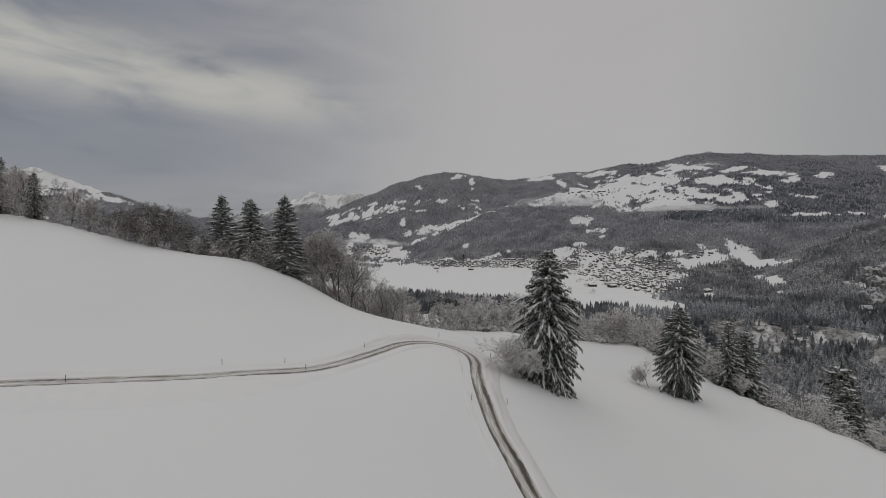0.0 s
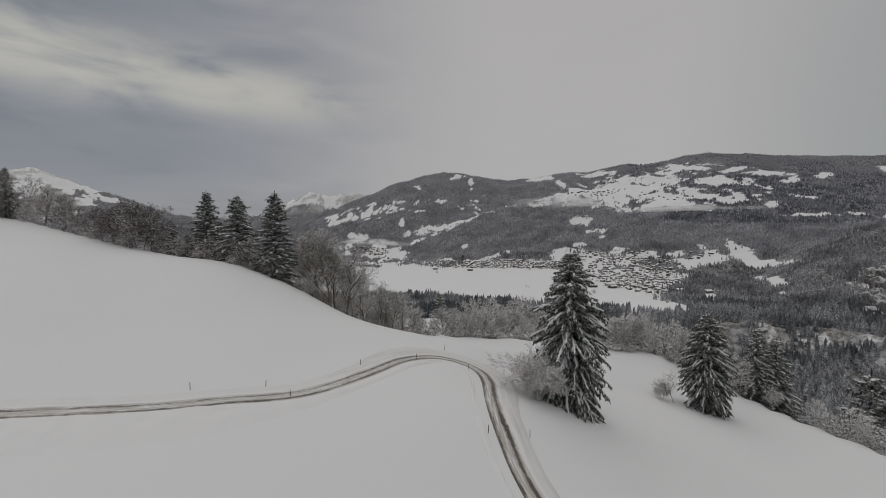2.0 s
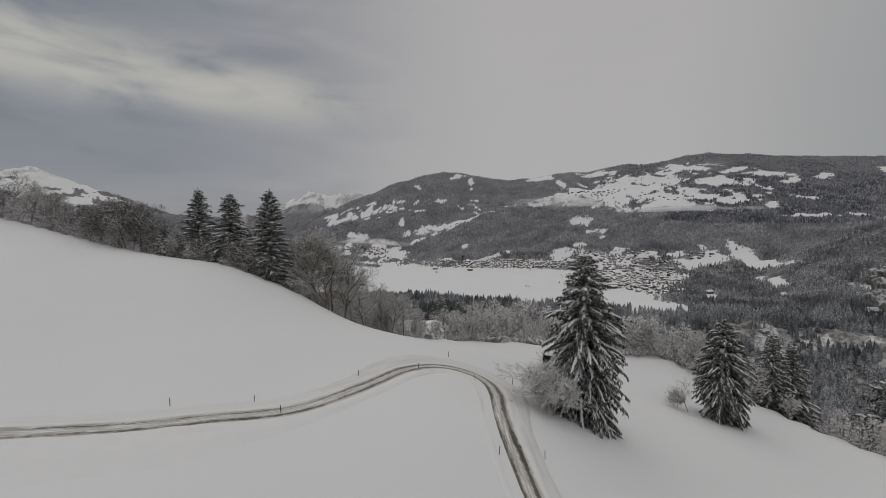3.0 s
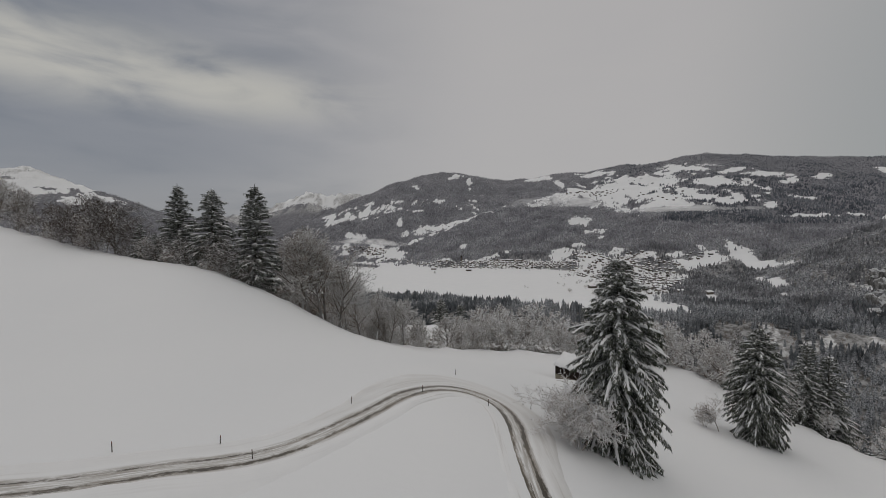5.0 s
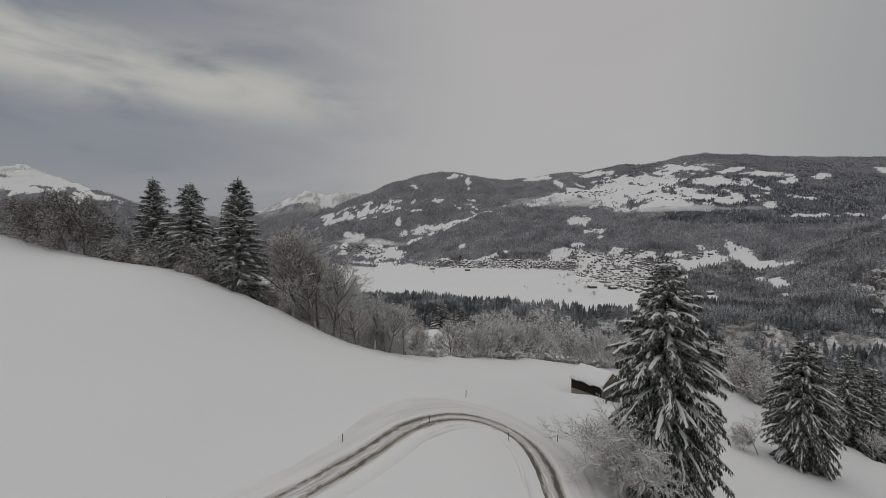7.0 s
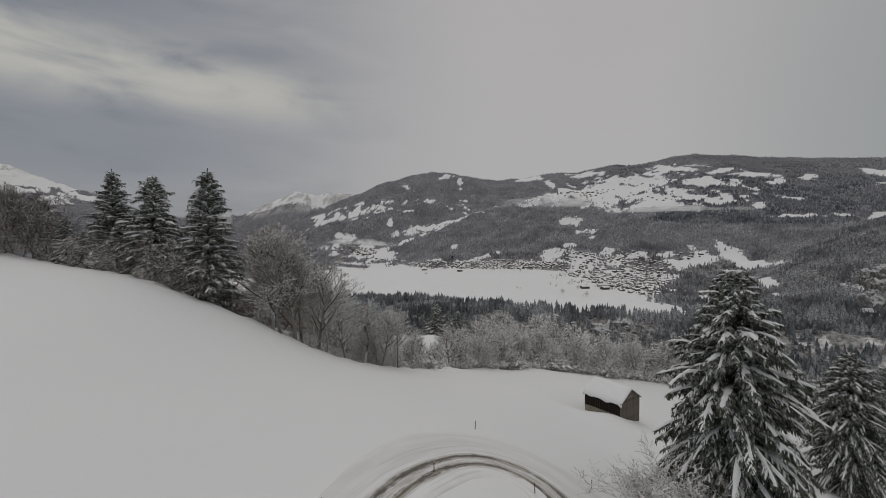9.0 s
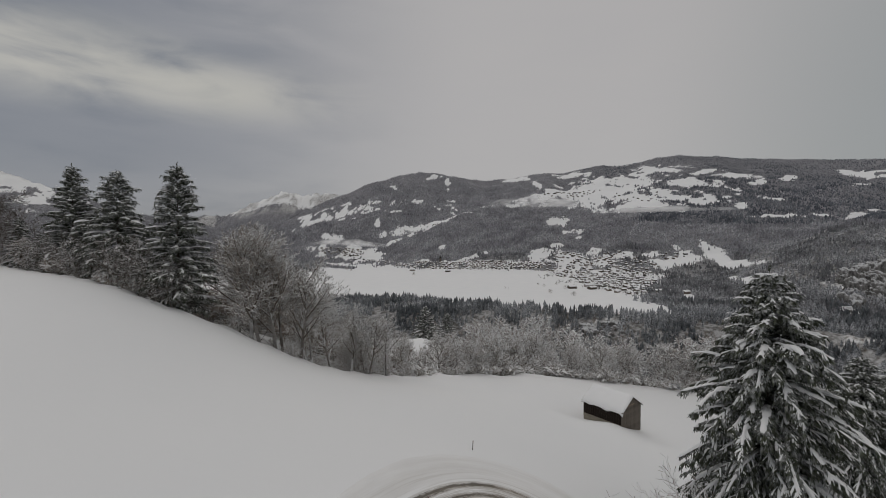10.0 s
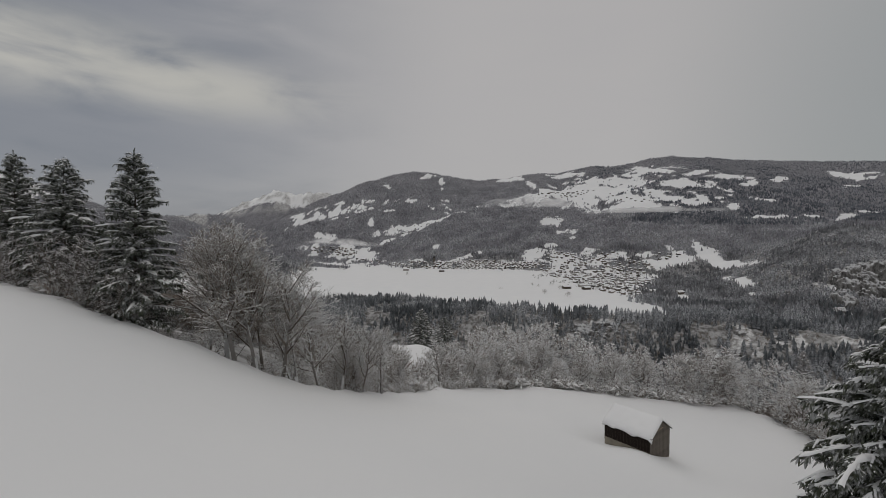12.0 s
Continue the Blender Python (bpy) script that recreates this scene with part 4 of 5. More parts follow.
def limbs_mesh(name, segs, material, slim=False):
    """Limbs with a flat upper side, on which the snow lies; slim ones are a ridge and a fin."""
    segs = np.asarray(segs, float)
    p, q, r0, r1 = segs[:, 0:3], segs[:, 3:6], segs[:, 6:7], segs[:, 7:8]
    d = unit(q - p)
    side = unit(np.cross(d, np.array([0.02, 0.03, 1.0])))
    top = unit(np.cross(side, d))
    c = []
    for o, r in ((p - d * r0 * 0.4, r0), (q + d * r1 * 0.4, r1)):
        c += [o + side * r + top * r * 0.5, o - side * r + top * r * 0.5, o - top * r]
    soup = Soup()
    tris = [(0, 1, 4), (0, 4, 3), (1, 2, 5), (1, 5, 4)] + ([] if slim else [(2, 0, 3), (2, 3, 5)])
    soup.add(np.stack(c, 1), np.array(tris))
    return soup.mesh(name, material)


def bare_meshes(h, seed, stems=1, last=4, spread=1.0, lean=0.1, thick=0.016, fat=1.0, material=None, bole=0.32, clumps=0, clump_size=1.0, lined=0.5, deep=2):
    """Trunk and twigs of a leafless tree or bush of height h."""
    rng = np.random.default_rng(seed)
    segs = []
    for i in range(stems):
        a = rng.uniform(0, 6.283)
        off = 0.0 if stems == 1 else rng.uniform(0.1, 0.07 * h)
        tilt = lean * rng.uniform(0.4, 1.3)
        d = np.array([math.cos(a) * tilt, math.sin(a) * tilt, 1.0])
        d /= np.linalg.norm(d)
        p = np.array([math.cos(a) * off, math.sin(a) * off, -0.4])
        hh = h * rng.uniform(0.8, 1.0)
        rad = hh * thick
        foot = p + d * (hh * bole * rng.uniform(0.7, 1.1))
        segs.append((*p, *foot, rad, rad * 0.85, 0))
        grow(rng, foot, d, hh * 0.60, rad * 0.8, 0, last, segs, spread)
    segs = np.array(segs)
    segs[:, 0:6] *= h / np.percentile(segs[:, 5], 99)
    segs[:, 6:8] = np.maximum(segs[:, 6:8], 0.015) * np.where(segs[:, 8:9] > 2, fat, np.where(segs[:, 8:9] > 1, 1.0 + 0.8 * (fat - 1.0), 1.0))
    thick_ones = segs[:, 8] < 2
    load = None
    if clumps:
        pick = segs[~thick_ones][rng.integers(0, int((~thick_ones).sum()), clumps)]
        size = rng.uniform(0.22, 0.62, clumps) * clump_size
        way = unit(unit(pick[:, 3:6] - pick[:, 0:3]) * np.array([1, 1, 0.25]) + rng.normal(0, 0.15, (clumps, 3)) * np.array([1, 1, 0.2]))
        soup = Soup()
        soup.add(sprays(pick[:, 0:3] - way * size[:, None] * 0.3 + np.array([0, 0, 0.03]), way, size, size * 0.42, size * 0.20, size * 0.06, 0.06)[:, :5], CAP)
        snow_lines(soup, segs, rng, lined, deep)
        load = soup.mesh("snow_load", SNOW, True)
    return limbs_mesh("trunk", segs[thick_ones], TWIG), limbs_mesh("twig_crown", segs[~thick_ones], material or TWIG, True), load


def bare_tree(meshes, at, label, name="bare_tree", category="tree", group=""):
    t = new(name)
    part("trunk", meshes[0], t, "grey-brown forked trunk")["kind"] = "stuff"
    part("twig_crown", meshes[1], t, "thin twigs lined with snow")["kind"] = "stuff"
    if meshes[2]:
        part("snow_load", meshes[2], t, "clumps of snow on the twigs")["kind"] = "stuff"
    t.matrix_basis = at
    return tagged(t, label, category, group)


def stand(x, y, turn=0.0, size=1.0, sink=0.0, wide=1.0):
    return Matrix.Translation((x, y, ground_z(x, y) - sink)) @ pose(0, 0, 0, 0, 0, turn) @ Matrix.Diagonal((size * wide, size * wide, size, 1))


# the great spruce beside the lane
g = ground_z(22.7, 72)
spruce(spruce_meshes(-2.3 - g, 6.3, 3, droop=0.70, gap=0.48, per=11, snow=1.0, clear=0.02, twigs=3.0, fur=1.25, shape=0.52, full=1.26, cord=0.86, foot=0.92), pose(22.7, 72, g - 0.2, 0, 0, 20), "tall snow-laden spruce with drooping branches beside the lane")

# spruces on the brink
broad_spruce = spruce_meshes(22.0, 6.0, 11, droop=0.42, gap=0.66, per=9, snow=0.85, full=1.12, shape=0.58, clear=0.08, twigs=2.3, fur=0.95, cord=1.0)
egg_spruce = spruce_meshes(22.0, 5.9, 15, droop=0.60, gap=0.50, per=11, snow=0.85, full=1.5, shape=0.62, clear=0.02, twigs=2.4, fur=1.0, cord=0.72, foot=0.68)
slim_spruce = spruce_meshes(22.0, 5.6, 12, droop=0.24, gap=0.62, per=9, snow=0.75, shape=0.60, full=1.12, clear=0.12, twigs=2.3, fur=1.0, cord=0.9)
dark_spruce = spruce_meshes(22.0, 4.9, 13, droop=0.45, gap=0.66, per=8, snow=0.65, shape=0.62, full=1.18, twigs=1.7, fur=0.75, cord=0.85, foot=0.65)
young_spruce = spruce_meshes(11.0, 2.8, 14, droop=0.45, gap=0.5, per=7, snow=0.7, shape=0.75, full=1.05, twigs=1.2)


def spruce_to(meshes, x, y, top, h0, turn, label, wide=1.0, group="spruces on the brink"):
    z = ground_z(x, y)
    k = (top - z) / h0
    return spruce(meshes, Matrix.Translation((x, y, z - 0.3)) @ pose(0, 0, 0, 0, 0, turn) @ Matrix.Diagonal((k * wide, k * wide, k, 1)), label, group)


spruce_to(slim_spruce, -40.9, 110.4, 11.4, 22, 40, "dense snow-dusted spruce on the brink of the meadow")
spruce_to(broad_spruce, -51.6, 113.0, 10.8, 22, 200, "spruce with heavily snow-bent branches on the brink")
spruce_to(slim_spruce, -62.6, 118.6, 12.5, 22, 120, "tall spruce with snowy top on the brink", 0.95)
spruce_to(egg_spruce, 65.2, 103.6, -18.4, 22, 75, "snow-covered spruce on the steep lower meadow", 0.95)
spruce_to(dark_spruce, 88.5, 119.0, -25.2, 22, 10, "dark spruce at the foot of the meadow", 1.0)
spruce_to(dark_spruce, 94.0, 119.0, -28.2, 22, 130, "dark spruce at the foot of the meadow", 1.05)
spruce_to(dark_spruce, -134.0, 135.5, 22.0, 22, 250, "dark spruce among the thicket up the slope", 0.95)
spruce_to(dark_spruce, -152.0, 141.5, 29.0, 22, 30, "dark spruce among the thicket up the slope")
spruce_to(young_spruce, -72.5, 120.0, 3.5, 11, 60, "young snow-laden spruce in the thicket", 1.2)
spruce_to(young_spruce, -68.0, 118.5, 1.0, 11, 100, "young snow-laden spruce in the thicket", 1.3)
spruce_to(dark_spruce, 10.3, 247.8, -36.3, 22, 0, "lone snow-dusted spruce on the slope below", 1.35)
spruce_to(broad_spruce, 0.0, 262.0, -35.5, 22, 80, "lone snow-dusted spruce on the slope below", 1.1)
larch = spruce_meshes(22.0, 4.2, 16, droop=0.18, gap=0.85, per=7, snow=0.8, shape=0.6, full=1.15, clear=0.15, twigs=1.3, fur=0.55, cord=0.9, foliage=DARK_TWIG)
tree = spruce_to(larch, 97.0, 155.0, -29.0, 22, 40, "tall bare larch dusted with snow below the meadow", 0.75)
tree.name, tree["category"] = "larch_tree", "larch tree"
spruce_to(dark_spruce, 147.0, 145.0, -46.3, 22, 45, "dark spruce in the wooded gorge", 1.0)
spruce_to(dark_spruce, 128.0, 122.0, -46.0, 22, 145, "dark spruce in the wooded gorge", 1.0)

# bare trees on the brink
tall_bare = [crown_meshes(20.5, 21 + i, kids=((18, 11, 6, 2), (17, 11, 6, 2), (12, 9, 6, 2))[i], bole=(0.34, 0.30, 0.34)[i], angle=(0.62, 0.68, 0.58)[i], stems=(1, 1, 2)[i], slim=0.020, clumps=220, clump_size=0.5, lined=0.7, deep=3) for i in range(3)]
dark_bare = crown_meshes(14.0, 27, kids=(14, 10, 6), bole=0.1, angle=0.9, stems=2, slim=0.026, material=DARK_TWIG, clumps=160, clump_size=0.6, lined=0.4, deep=2)
for k, x, y, turn, size in ((0, -28.0, 117.4, 10, 1.10), (1, -31.5, 118.2, 80, 1.12), (2, -35.8, 116.6, 200, 1.02), (1, -34.0, 121.5, 310, 1.05), (0, -25.5, 121.5, 150, 1.04), (2, -29.5, 123.0, 45, 1.08), (2, -23.0, 123.0, 300, 0.96), (1, -20.5, 126.5, 15, 0.84), (0, -17.5, 129.0, 250, 0.76), (1, -14.0, 131.0, 190, 0.62), (0, -10.5, 134.0, 100, 0.66), (2, -15.0, 134.0, 20, 0.66)):
    bare_tree(tall_bare[k], stand(x, y, turn, size, 0.0, 1.3), "tall bare tree with snow-lined branches on the brink", group="bare trees on the brink")
for x, y, turn, size in ((-92.0, 124.5, 0, 0.85), (-87.5, 123.5, 70, 1.0), (-83.5, 122.5, 140, 1.05), (-79.5, 121.5, 220, 1.0), (-75.5, 121.0, 290, 0.85), (-97.0, 126.5, 20, 0.7), (-104.0, 128.5, 110, 0.65)):
    bare_tree(dark_bare, stand(x, y, turn, size, 0.0, 1.1), "broad dark bare tree in the thicket up the slope", group="bare trees on the brink")
for k, x, y, turn, size in ((2, -137.5, 138.0, 40, 0.85), (1, -143.0, 139.5, 10, 0.8), (2, -113.5, 131.5, 140, 0.55), (1, -120.0, 133.0, 200, 0.6)):
    bare_tree(tall_bare[k], stand(x, y, turn, size, 0.0, 1.25), "broad bare tree dusted with snow up the slope", group="bare trees on the brink")

# the bush under the great spruce, the small tree on the slope
bush = bare_meshes(8.0, 31, stems=7, last=4, spread=1.0, lean=0.42, thick=0.009, fat=1.0, material=FROSTED_TWIG, bole=0.14, clumps=3000, clump_size=0.55, lined=0.85, deep=4)
bare_tree(bush, stand(17.2, 70.4, 30, 0.9, 0.0, 1.35), "broad bare bush thick with snow under the spruce", "bush", "bush")
bare_tree(bush, stand(16.4, 67.4, 130, 0.68, 0.0, 1.2), "broad bare bush thick with snow under the spruce", "bush", "bush")
bare_tree(bare_meshes(6.0, 33, last=3, spread=1.2, lean=0.3, fat=1.2, material=FROSTED_TWIG, clumps=120, clump_size=0.5), stand(57.8, 104.2, 0, 1.3, 0.0, 1.1), "small crooked bare tree on the snow slope")
bare_tree(bush, stand(55.6, 105.6, 210, 0.5), "low bare bush on the snow slope", "bush", "bush")

# the thicket along the brink
thicket = [crown_meshes(11.0, 40 + i, kids=((13, 9, 5), (10, 8, 5), (14, 8, 5), (9, 8, 4), (12, 8, 4))[i], stems=(1, 2, 1, 3, 2)[i], angle=(0.85, 0.75, 1.0, 0.95, 0.8)[i], bole=(0.16, 0.10, 0.12, 0.04, 0.08)[i], lean=(0.1, 0.15, 0.1, 0.3, 0.2)[i], thick=0.011, slim=0.023, material=(DARK_TWIG if i == 4 else FROSTED_TWIG), clumps=(240, 300, 200, 320, 60)[i], clump_size=(0.7, 0.9, 0.7, 1.2, 0.8)[i], lined=(0.8, 0.8, 0.75, 0.8, 0.35)[i]) for i in range(5)]
rng = np.random.default_rng(5)
shrubs = []
for x in np.arange(-150, -66, 5.0):
    shrubs.append((x, brink(x) + rng.uniform(0.5, 4), rng.uniform(0.5, 1.0) * (1.3 if x < -110 else 0.9)))
for x in np.arange(-66, -36, 2.6):
    shrubs.append((x, brink(x) + rng.uniform(0.8, 5), rng.uniform(0.45, 0.75)))
for x in np.arange(-38, -12, 3.6):
    shrubs.append((x, brink(x) + rng.uniform(12, 26), rng.uniform(0.75, 1.2)))
    shrubs.append((x + 1.2, brink(x) + rng.uniform(3, 9), rng.uniform(0.4, 0.7)))
for x in np.arange(-16, 84, 4.4):
    shrubs.append((x + rng.uniform(-1.5, 1.5), brink(x) + rng.uniform(2, 7), rng.uniform(0.5, 1.3) * (0.7 if x < 6 else 1.0)))
    if x > 6 and rng.uniform(0, 1) < 0.75:
        shrubs.append((x + 1.5, brink(x) + rng.uniform(8, 20), rng.uniform(1.3, 1.9)))
for x in (-18.0, -15.0, 1.0, 4.0, 7.0):
    shrubs.append((x, brink(x) + rng.uniform(6, 18), rng.uniform(0.8, 1.3)))
for x in np.arange(84, 140, 4.0):
    shrubs.append((x, brink(x) + rng.uniform(1, 6), rng.uniform(0.5, 0.95)))
    shrubs.append((x + 1.5, brink(x) + rng.uniform(7, 22), rng.uniform(1.2, 1.8)))
rng = np.random.default_rng(6)
for i, (x, y, size) in enumerate(shrubs):
    kind = thicket[4] if -68 < x < -36 or x < -110 and rng.uniform(0, 1) < 0.4 else thicket[int(rng.integers(4))]
    bare_tree(kind, stand(x, y, rng.uniform(0, 360), size, 0.2), "bare snow-covered tree in the thicket along the brink", "thicket_tree", "tree", "thicket along the brink")

# taller trees standing in the thicket
for k, x, past, turn, size in ((0, -6.0, 4.0, 30, 0.62), (1, 2.0, 9.0, 90, 0.66), (0, 9.0, 4.0, 170, 0.55), (1, 16.0, 10.0, 220, 0.68), (0, 23.0, 5.0, 280, 0.58), (1, 31.0, 9.0, 330, 0.66), (0, 39.0, 5.0, 60, 0.56), (1, 47.0, 8.0, 120, 0.66), (0, 55.0, 5.0, 10, 0.62), (1, 62.0, 8.0, 200, 0.66), (0, 70.0, 6.0, 310, 0.60), (1, 78.0, 9.0, 75, 0.66)):
    bare_tree(tall_bare[k], stand(x, brink(x) + past, turn, size, 0.2, 1.35), "rounded bare tree white with snow in the thicket", "thicket_tree", "tree", "thicket along the brink")

# low brush under the trees
brush = [bare_meshes(2.6, 60 + i, stems=6, last=2, spread=1.1, lean=0.8, thick=0.008, fat=1.6, material=(TWIG if i else FROSTED_TWIG), bole=0.1, clumps=(46, 60, 30)[i], clump_size=(2.4, 1.2, 1.8)[i]) for i in range(3)]
rng = np.random.default_rng(9)
for x in np.concatenate([np.arange(-66, -40, 1.5), np.arange(-8, 82, 2.2)]):
    y = brink(x) + rng.uniform(0.6, 5.5 if x < -8 else 4)
    bare_tree(brush[int(rng.integers(3))], stand(x, y, rng.uniform(0, 360), rng.uniform(0.6, 1.35), 0.1), "low leafless brush at the edge of the meadow", "brush", "shrub", "brush along the brink")

# low bushes bent under cushions of snow
laden = bare_meshes(3.0, 66, stems=7, last=2, spread=1.2, lean=0.7, thick=0.009, fat=1.6, material=FROSTED_TWIG, bole=0.1, clumps=46, clump_size=3.2, lined=0.9)
for x, turn, size in ((14.0, 0, 0.9), (21.0, 70, 1.1), (25.0, 150, 0.8), (33.0, 220, 1.2), (38.5, 300, 0.9), (46.0, 40, 1.15), (53.0, 110, 1.0), (61.0, 190, 0.9)):
    bare_tree(laden, stand(x, brink(x) + 1.6, turn, size, 0.1), "low bush bent under thick cushions of snow", "bush", "bush", "laden bushes along the brink")

# ---------------------------------------------------------------- the hay barn
BARN_L, BARN_W, WALL_H, RIDGE_H = 7.7, 6.6, 3.06, 2.1


def build_barn():
    barn = new("hay_barn")
    barn.matrix_basis = pose(32.85, 119.73, -34.28, 0, 0, -56)
    tagged(barn, "small weathered wooden hay barn with thick snow on its roof", "barn")
    l, w = BARN_L / 2, BARN_W / 2
    # rubble footing, deeper on the downhill side
    bm = bmesh.new()
    for x0, x1, y0, y1 in ((-l, l, -w, -w + 0.4), (-l, l, w - 0.4, w), (-l, -l + 0.4, -w + 0.4, w - 0.4), (l - 0.4, l, -w + 0.4, w - 0.4)):
        box(bm, x0, x1, y0, y1, -4.0, 0.82 if y1 < 0 and x1 - x0 > 2 else 0.55)
    part("footing", bm_mesh("footing", bm, STONE, 0.03), barn, "pale rubble stone footing")
    # frame behind the boards
    bm = bmesh.new()
    for x, y in ((-l + 0.12, -w + 0.12), (l - 0.12, -w + 0.12), (-l + 0.12, w - 0.12), (l - 0.12, w - 0.12), (0, -w + 0.12), (0, w - 0.12)):
        box(bm, x - 0.09, x + 0.09, y - 0.09, y + 0.09, 0.5, WALL_H)
    box(bm, -l + 0.03, l - 0.03, -w + 0.05, w - 0.05, 0.55, 0.7)
    box(bm, -l, l, -w + 0.05, -w + 0.22, WALL_H - 0.18, WALL_H)
    box(bm, -l, l, w - 0.22, w - 0.05, WALL_H - 0.18, WALL_H)
    part("timber_frame", bm_mesh("timber_frame", bm, OLD_WOOD), barn, "squared timber frame")
    # upright boards
    wide = 0.235
    lay = bmesh.new()
    box(lay, -wide / 2 + 0.008, wide / 2 - 0.008, -0.03, 0.0, 0, WALL_H - 0.55 + 0.1)
    low = bmesh.new()
    box(low, -wide / 2 + 0.008, wide / 2 - 0.008, -0.03, 0.0, 0.32, WALL_H - 0.55 + 0.1)
    dark, pale = bm_mesh("board", low, DARK_WOOD, 0.006), bm_mesh("board", lay, OLD_WOOD, 0.006)
    n = int(BARN_L / wide)
    for side, me in ((-1, dark), (1, pale)):
        for i in range(n):
            b = part("board", me, barn)
            b.location = (-l + (i + 0.5) * BARN_L / n, side * (w + 0.005 + 0.012 * (i % 2)), 0.42 + random.uniform(-0.04, 0.03))
            b.rotation_euler = (0, 0, 0 if side < 0 else math.pi)
    n = int(BARN_W / wide)
    for side in (-1, 1):
        for i in range(n):
            y = -w + (i + 0.5) * BARN_W / n
            z0 = 0.30 - 0.30 * (y + w) + random.uniform(-0.08, 0.04)
            z1 = WALL_H + RIDGE_H * (1 - abs(y) / w) - 0.06
            bm = bmesh.new()
            box(bm, -0.03, 0.0, -BARN_W / n / 2 + 0.008, BARN_W / n / 2 - 0.008, z0, z1)
            b = part("board", bm_mesh("board", bm, OLD_WOOD, 0.006), barn)
            b.location = (side * (l + 0.005 + 0.012 * (i % 2)) + (0.03 if side > 0 else 0.0), y, 0)
    bm = bmesh.new()
    box(bm, l + 0.05, l + 0.12, -1.5, 0.9, WALL_H + 0.62, WALL_H + 0.78)
    part("beam", bm_mesh("beam", bm, SPRUCE_LIGHT, 0.01), barn, "pale cross beam on the gable")
    # roof boards and the snow on them
    over, eave = 0.40, 0.14
    for side in (-1, 1):
        bm = bmesh.new()
        y1, z1 = side * (w + eave), WALL_H - RIDGE_H * eave / w
        c = [(0, WALL_H + RIDGE_H), (y1, z1), (y1, z1 + 0.06), (0, WALL_H + RIDGE_H + 0.06)]
        v = [[bm.verts.new((x, y + 0.0, z)) for y, z in c] for x in (-l - over, l + over)]
        bm.faces.new(v[0]), bm.faces.new(v[1][::-1])
        for i in range(4):
            bm.faces.new((v[0][i], v[1][i], v[1][(i + 1) % 4], v[0][(i + 1) % 4]))
        part("roof", bm_mesh("roof", bm, OLD_WOOD), barn, "grey board roof")
    bm = bmesh.new()
    nx, ny = 34, 24
    grid = []
    for i in range(nx + 1):
        x = -l - over + (2 * l + 2 * over) * i / nx
        row = []
        for j in range(ny + 1):
            k = j / ny * 2 - 1
            y = k * (w + eave + 0.07)
            base = WALL_H + RIDGE_H * (1 - abs(y) / w) + 0.06
            rim = min(1.0, (1 - abs(k)) * 9) * min(1.0, min(i, nx - i) / 2.0)
            hgt = (0.16 + 0.34 * rim ** 0.5) * (1 + 0.25 * noise.noise((x * 0.6, y * 0.6, 7))) - 0.10 * max(0, 1 - abs(y) / 0.7)
            sag = (0.10 + 0.42 * max(0.0, noise.noise((x * 0.55, 4.0, k)) + 0.10)) if abs(k) > 0.95 else 0.0
            row.append((bm.verts.new((x, y * (1 + 0.02 * noise.noise((x * 1.3, 1, 2)) * (abs(k) > 0.9)), base + hgt - sag)), bm.verts.new((x, y, base + 0.004 - sag * 1.6))))
        grid.append(row)
    for i in range(nx):
        for j in range(ny):
            for s, flip in ((0, False), (1, True)):
                q = [grid[i][j][s], grid[i + 1][j][s], grid[i + 1][j + 1][s], grid[i][j + 1][s]]
                bm.faces.new(q[::-1] if flip else q)
    for i in range(nx):
        for j in (0, ny):
            bm.faces.new((grid[i][j][0], grid[i + 1][j][0], grid[i + 1][j][1], grid[i][j][1]))
    for j in range(ny):
        for i in (0, nx):
            bm.faces.new((grid[i][j][0], grid[i][j + 1][0], grid[i][j + 1][1], grid[i][j][1]))
    part("roof_snow", bm_mesh("roof_snow", bm, SNOW, smooth=True), barn, "thick cushion of snow on the roof")


SPRUCE_LIGHT = wood_material("pale_timber", rgb(0.22, 0.17, 0.12), rgb(0.36, 0.29, 0.22))
build_barn()

# ---------------------------------------------------------------- the village
def wall_paint(name, joined):
    """Plaster and timber walls, each house in its own shade."""
    m = Mat(name, 0.85, 0.2)
    shade = m.n.new("ShaderNodeValToRGB")
    shade.color_ramp.interpolation = "CONSTANT"
    for i, (at, c) in enumerate(((0.0, rgb(0.09, 0.07, 0.055)), (0.35, rgb(0.42, 0.40, 0.37)), (0.58, rgb(0.16, 0.13, 0.105)), (0.75, rgb(0.30, 0.27, 0.24)), (0.9, rgb(0.06, 0.05, 0.045)))):
        el = shade.color_ramp.elements[i] if i < 2 else shade.color_ramp.elements.new(at)
        el.position, el.color = at, c
    m.l.new(m.island() if joined else m.each(), shade.inputs[0])
    return m.color(m.mix(m.math("MULTIPLY", m.noise(0.6, 4), 0.4), shade.outputs[0], rgb(0.12, 0.11, 0.10))).m


WALL_PAINT, FAR_PAINT = wall_paint("house_walls", False), wall_paint("far_house_walls", True)


